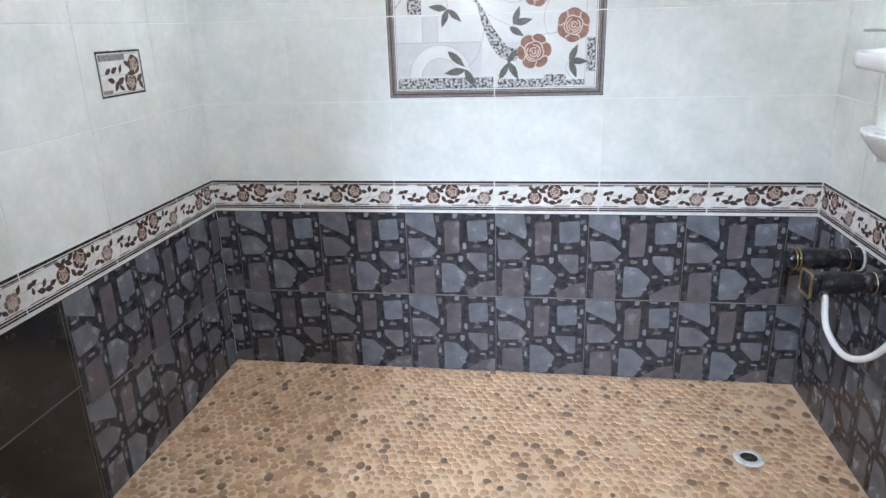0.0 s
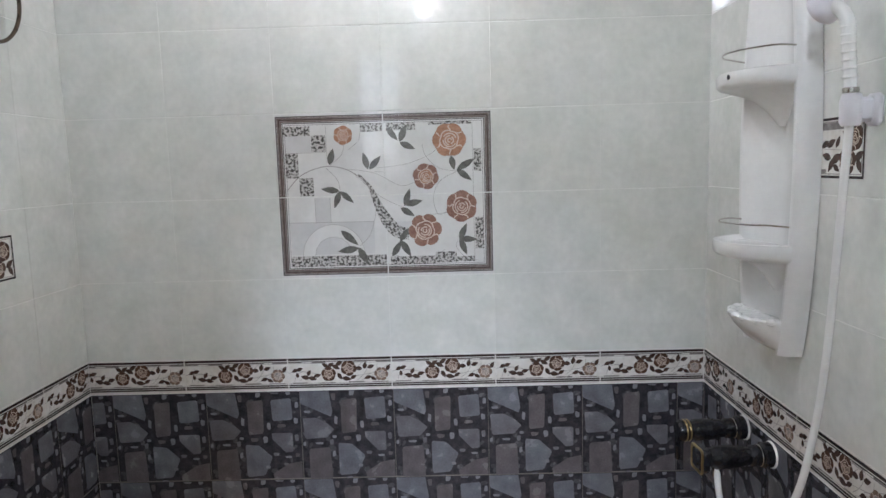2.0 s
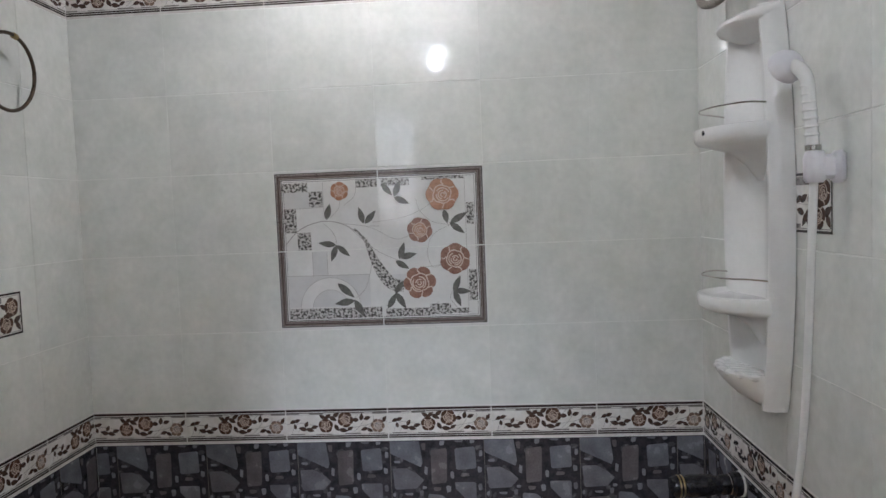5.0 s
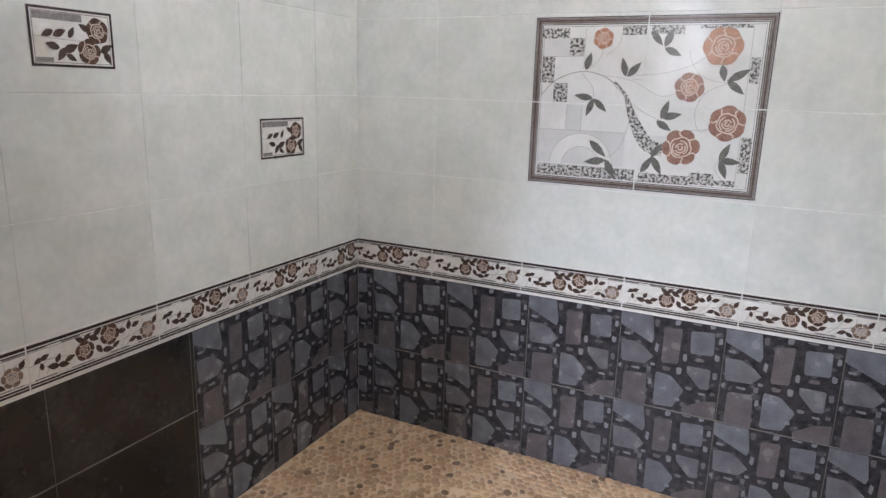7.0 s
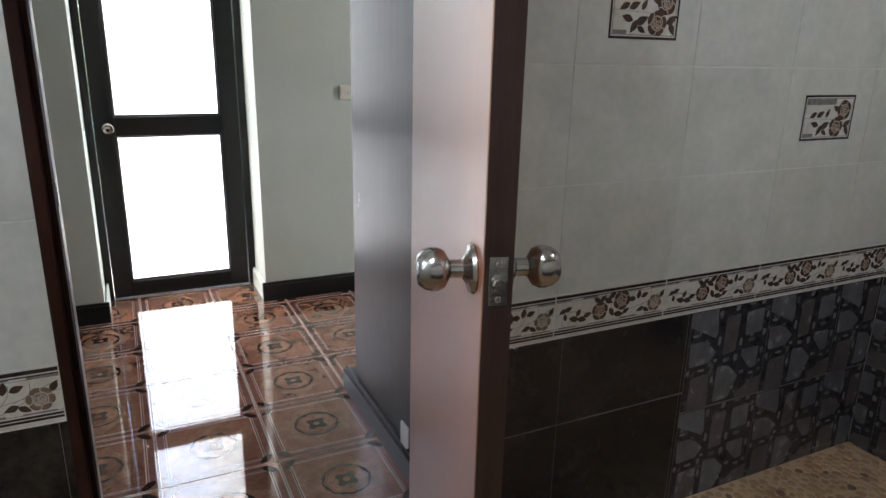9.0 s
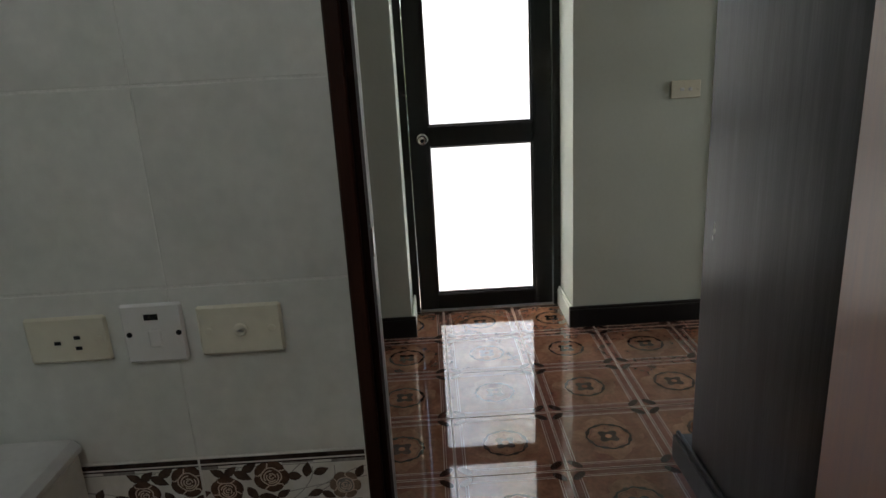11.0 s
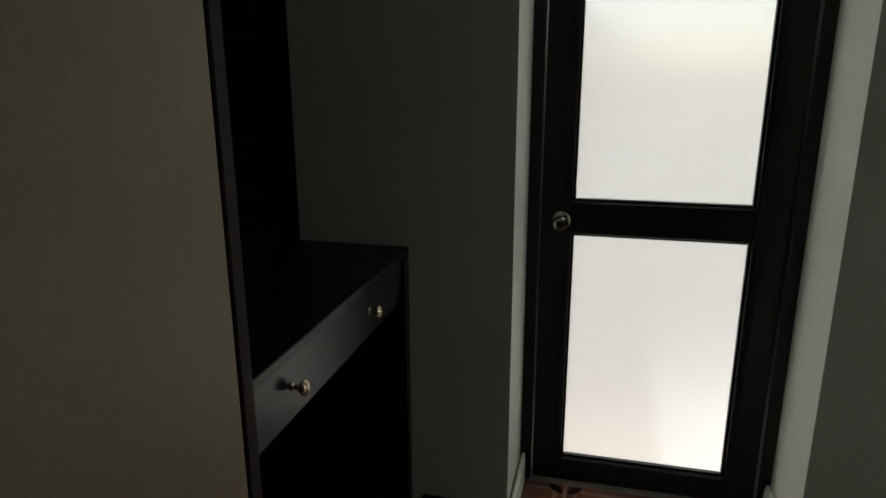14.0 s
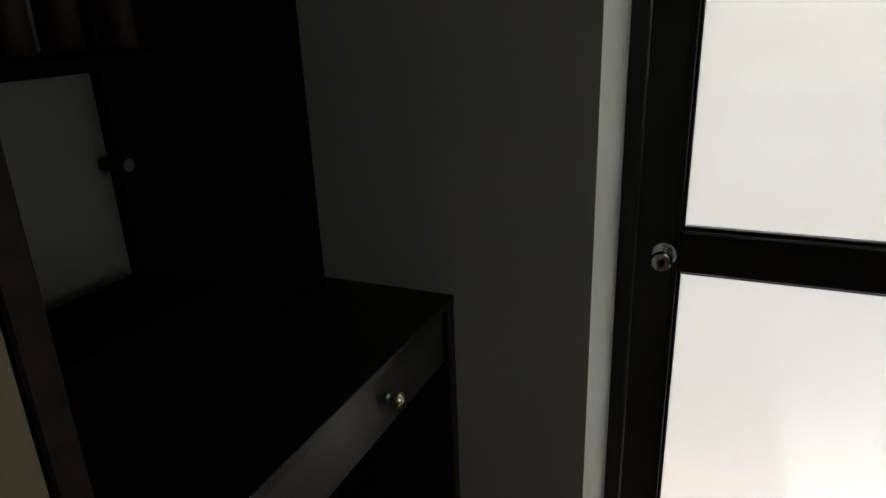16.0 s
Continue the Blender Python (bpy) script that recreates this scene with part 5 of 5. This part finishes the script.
box_1 = thing("storage_box", Matrix.Translation((-1.38, -3.20, ZB + 0.888)), "black fabric storage box on dressing table", "storage box")
part("body", Shape().box(-0.18, 0.16, -0.095, 0.085, 0.0, 0.185, 0.012), BLACK_MATT, box_1)
part("lid", Shape().box(-0.185, 0.10, -0.098, 0.09, 0.182, 0.21, 0.010), BLACK_MATT, box_1)
hook = thing("wall_hook", Matrix.Translation((XW, -3.335, 1.503)), "small bent pale metal hook on wall", "hook")
part("plate", Shape().box(0.0, 0.004, -0.010, 0.010, -0.022, 0.025, 0.001), STEEL, hook)
part("prong", Shape().tube([(0.004, 0, -0.010), (0.022, 0.004, -0.018), (0.030, 0.010, -0.030), (0.026, 0.012, -0.045)], 0.004, 8), STEEL, hook, smooth=True)

# ---------------------------------------------------------------- veranda and outdoors
door_3 = setting("door_3", Shape().box(-2.48, XW + 0.012, -1.262, -1.212, ZB, 2.30, 0.003).box(-2.48, XW + 0.012, -0.25, -0.20, ZB, 2.30, 0.003)
                 .box(-2.48, XW + 0.012, -1.212, -0.25, 2.26, 2.32, 0.003), BROWN_WOOD, "dark brown frame of an open veranda doorway", "door frame")
setting("ground", Shape().add([(-400, -400, -0.5), (-2.47, -400, -0.5), (-2.47, 400, -0.5), (-400, 400, -0.5)], [(0, 1, 2, 3)]), EARTH, "grassy ground outside", "ground")
porch = setting("veranda_floor", Shape().box(-4.6, -2.47, -4.2, 2.2, -0.5, ZB - 0.03), FLOOR_GROUT, "white tiled veranda floor", "floor")
low_wall = thing("parapet_wall", Matrix.Translation((-4.55, -0.9, ZB - 0.02)), "low ochre tiled parapet wall with brown coping", "parapet")
part("wall", Shape().box(-0.10, 0.0, -3.2, 3.0, 0.0, 0.42), PORCH_WALL, low_wall)
part("coping", Shape().box(-0.13, 0.03, -3.2, 3.0, 0.42, 0.47, 0.004), BROWN_WOOD, low_wall)
rail = thing("railing", Matrix.Translation((-4.56, -0.9, ZB + 0.46)), "black metal railing on the parapet", "railing")
for z in (0.03, 0.46):
    part("rail", Shape().box(-0.02, 0.02, -3.2, 3.0, z, z + 0.05, 0.004), BLACK_PAINT, rail)
for i in range(7):
    part("post", Shape().box(-0.02, 0.02, -3.2 + i * 1.03, -3.16 + i * 1.03, 0.0, 0.51, 0.004), BLACK_PAINT, rail)
# unseen slab added overhead to keep sun off the veranda tiles
setting("veranda_shade_slab", Shape().box(-5.3, -2.47, -2.10, 2.4, 2.50, 2.60), CEIL, "unseen white slab added to shade the veranda", "roof")
garden_wall = setting("garden_wall", Shape().box(-9.2, -9.0, -12, 12, -0.5, 0.75), PLASTER, "white garden wall beyond the veranda", "wall")


def shrub(x, y, z, size, seed, leaves=900):
    rnd = random.Random(seed)
    root = thing("shrub", Matrix.Translation((x, y, z)), "leafy green shrub in the garden", "shrub", "garden shrubs")
    part("stem", Shape().tube([(0, 0, 0), (0.05, 0.02, size * 0.5), (0.02, 0.06, size)], lambda t: 0.05 * (1.1 - t), 8), BROWN_WOOD, root)
    s = Shape()
    for _ in range(leaves):
        d = Vector((rnd.gauss(0, 1), rnd.gauss(0, 1), rnd.gauss(0, 0.8))).normalized() * size * rnd.uniform(0.35, 1.0) ** 0.6
        c = Vector((0, 0, size)) + d
        a, b = Vector((rnd.uniform(-1, 1), rnd.uniform(-1, 1), rnd.uniform(-0.6, 0.6))).normalized(), Vector((rnd.uniform(-1, 1), rnd.uniform(-1, 1), rnd.uniform(-1, 1)))
        b = (b - a * b.dot(a)).normalized()
        L = rnd.uniform(0.06, 0.13)
        s.add([c - a * L, c + b * L * 0.4, c + a * L, c - b * L * 0.4], [(0, 1, 2, 3)])
    part("crown", s, FOLIAGE, root)


shrub(-5.2, -4.15, -0.5, 1.70, 40, 5200)
for i, (x, y, sz) in enumerate(((-10.5, -3.5, 1.3), (-11, -3.0, 1.5), (-10.6, 1.0, 1.2), (-11.2, 3.2, 1.5), (-10.8, 5.4, 1.3), (-10.8, -6.0, 1.4))):
    shrub(x, y, -0.5, sz, i)


# ---------------------------------------------------------------- patterned bedroom tiles
P = 0.363
FL_MATS = (FLOOR_BASE, FLOOR_TAN, FLOOR_RED, FLOOR_DARK, FLOOR_LINE)


def floor_tile():
    p = Print()
    c = P / 2
    def wavy(r, lobes, depth, phase=0.0, n=40):
        return [(c + r * (1 + depth * math.cos(lobes * a + phase)) * math.cos(a), c + r * (1 + depth * math.cos(lobes * a + phase)) * math.sin(a)) for a in [2 * math.pi * i / n for i in range(n)]]
    def ring(r0, r1, lobes, depth, mat, level, phase=0.0):
        a, b = wavy(r0, lobes, depth, phase), wavy(r1, lobes, depth, phase)
        for i in range(40):
            j = (i + 1) % 40
            p.poly([a[i], b[i], b[j], a[j]], mat, level)
    e = 0.036
    for a0, b0, a1, b1 in ((0.002, 0.002, P - 0.002, e), (0.002, P - e, P - 0.002, P - 0.002), (0.002, e, e, P - e), (P - e, e, P - 0.002, P - e)):
        p.rect(a0, b0, a1, b1, FLOOR_RED, 1)
    for d, w in ((e, 0.0026), (0.0285, 0.0015), (0.004, 0.0024)):
        for a, b in (((d, d), (P - d, d)), ((d, P - d), (P - d, P - d)), ((d, d), (d, P - d)), ((P - d, d), (P - d, P - d))):
            p.stroke([a, b], w, FLOOR_LINE, 2)
    # pale marbled cloud, broken at its rim, round a dark wavy ring and a four-petalled flower
    p.poly([(c + r * math.cos(t), c + r * math.sin(t)) for t, r in [(2 * math.pi * i / 48, 0.118 + 0.010 * math.cos(4 * 2 * math.pi * i / 48) + 0.009 * math.sin(7 * 2 * math.pi * i / 48 + 1) + 0.006 * math.cos(13 * 2 * math.pi * i / 48)) for i in range(48)]], FLOOR_TAN, 1)
    ring(0.0700, 0.0775, 8, 0.055, FLOOR_DARK, 2)
    ring(0.0625, 0.0655, 8, 0.055, FLOOR_RED, 2)
    p.poly(wavy(0.0335, 4, 0.24, math.pi), FLOOR_DARK, 2)
    p.poly(wavy(0.0120, 8, 0.03), FLOOR_TAN, 3)
    for k in range(8):
        a = math.pi * k / 4 + 0.39
        p.leaf(c + 0.0755 * math.cos(a), c + 0.0755 * math.sin(a), math.degrees(a) + 90, 0.030, 0.012, FLOOR_DARK, 3)
    for k in range(4):
        a = math.pi * k / 2
        p.leaf(c + 0.049 * math.cos(a), c + 0.049 * math.sin(a), math.degrees(a), 0.018, 0.006, FLOOR_RED, 3)
    # a quarter of the corner rosette: one dark bean across the diagonal, a pale eye within it
    for sx in (0, 1):
        for sy in (0, 1):
            x, y = (0.031 if sx == 0 else P - 0.031), (0.031 if sy == 0 else P - 0.031)
            tilt = radians(135 if sx == sy else 45)
            p.poly([(x + 0.0285 * math.cos(t) * math.cos(tilt) - 0.0135 * math.sin(t) * math.sin(tilt), y + 0.0285 * math.cos(t) * math.sin(tilt) + 0.0135 * math.sin(t) * math.cos(tilt)) for t in [i * math.pi / 8 for i in range(16)]], FLOOR_DARK, 3)
            p.leaf(0.012 if sx == 0 else P - 0.012, 0.012 if sy == 0 else P - 0.012, 45 if sx == sy else 135, 0.014, 0.007, FLOOR_TAN, 3)
    return p


def floor_mesh(w):
    s = slab(w, P, 0.006, 0.0012, 0.001, 0.0012)
    return floor_print.clipped(0.0, w - 0.002).onto(s, FL_MATS, 0.0).mesh("floor_tile", *FL_MATS)


floor_print = floor_tile()
ft = floor_mesh(P)
for i in range(-1, 5):
    for j in range(-3, 10):
        ob = part("tile", ft, None, bed_floor)
        ob.matrix_basis = Matrix.Translation((-2.005 + P * i, -2.528 + P * j, ZB))

pt = slab(0.33, 0.33, 0.006, 0.003, 0.001).mesh("porch_tile", PORCH_TILE)
for i in range(6):
    for j in range(12):
        ob = part("tile", pt, None, porch)
        ob.matrix_basis = Matrix.Translation((-4.46 + 0.333 * i, -2.2 + 0.333 * j, ZB - 0.024))

# ---------------------------------------------------------------- pebbles
rnd = random.Random(21)


def pebble_rings(a, b, h, k):
    out = []
    wob = [1 + rnd.uniform(-0.12, 0.12) for _ in range(8)]
    for sc, z in ((1.0, -0.002), (0.90, h * 0.55), (0.58, h)):
        out += [(a * sc * wob[i] * math.cos(i * math.pi / 4), b * sc * wob[i] * math.sin(i * math.pi / 4), z) for i in range(8)]
    fs = [(r * 8 + i, r * 8 + (i + 1) % 8, r * 8 + 8 + (i + 1) % 8, r * 8 + 8 + i) for r in range(2) for i in range(8)] + [tuple(16 + i for i in range(8))]
    return out, fs


shapes = [pebble_rings(rnd.uniform(0.0165, 0.0225), rnd.uniform(0.0130, 0.0170), rnd.uniform(0.0025, 0.0045), k) for k in range(14)]
pebble_meshes = [finish("pebble", vs, fs, (PEBBLE,), smooth=True) for vs, fs in shapes]
dark_meshes = [finish("pebble", vs, fs, (PEBBLE_DARK,), smooth=True) for vs, fs in shapes]
lot_v, lot_f, lot_i, count = [], [], [], 0
step = 0.0345
for j in range(int(-YS / (step * 0.86)) + 1):
    for i in range(int((XE + 0.06) / step) + 2):
        x = -0.05 + (i + 0.5 * (j % 2)) * step + rnd.uniform(-0.006, 0.006)
        y = -0.014 - j * step * 0.86 + rnd.uniform(-0.005, 0.005)
        if not (-0.05 < x < XE - 0.012) or y < YS + 0.02 or (y > DOOR_N and x < 0.014) or rnd.random() < 0.025:
            continue
        if (x - 2.065) ** 2 + (y + 0.517) ** 2 < 0.058 ** 2 or (x > XE - 0.20 and y > -0.30 and rnd.random() < 0.35):
            continue
        k, turn = rnd.randrange(14), rnd.uniform(0, math.pi)
        dark = rnd.random() < 0.07
        sc = rnd.uniform(0.62, 1.14)
        if 0.75 < x < 1.75 and -1.30 < y < -0.99 and count < 300:
            ob = part("pebble", (dark_meshes if dark else pebble_meshes)[k], None, floor)
            ob.matrix_basis = Matrix.Translation((x, y, 0)) @ Matrix.Rotation(turn, 4, "Z") @ Matrix.Diagonal((sc, sc, 1, 1))
            count += 1
            continue
        c, s = math.cos(turn) * sc, math.sin(turn) * sc
        base = len(lot_v)
        lot_v += [(x + c * px - s * py, y + s * px + c * py, pz) for px, py, pz in shapes[k][0]]
        lot_i += [int(dark)] * len(shapes[k][1])
        lot_f += [tuple(base + q for q in fc) for fc in shapes[k][1]]
lot = new("pebble_bed", finish("pebble_bed", lot_v, lot_f, (PEBBLE_LOT, PEBBLE_DARK), lot_i, smooth=True))
lot.parent = floor
tagged(lot, "brown and tan river pebbles set flush in floor", kind="stuff")
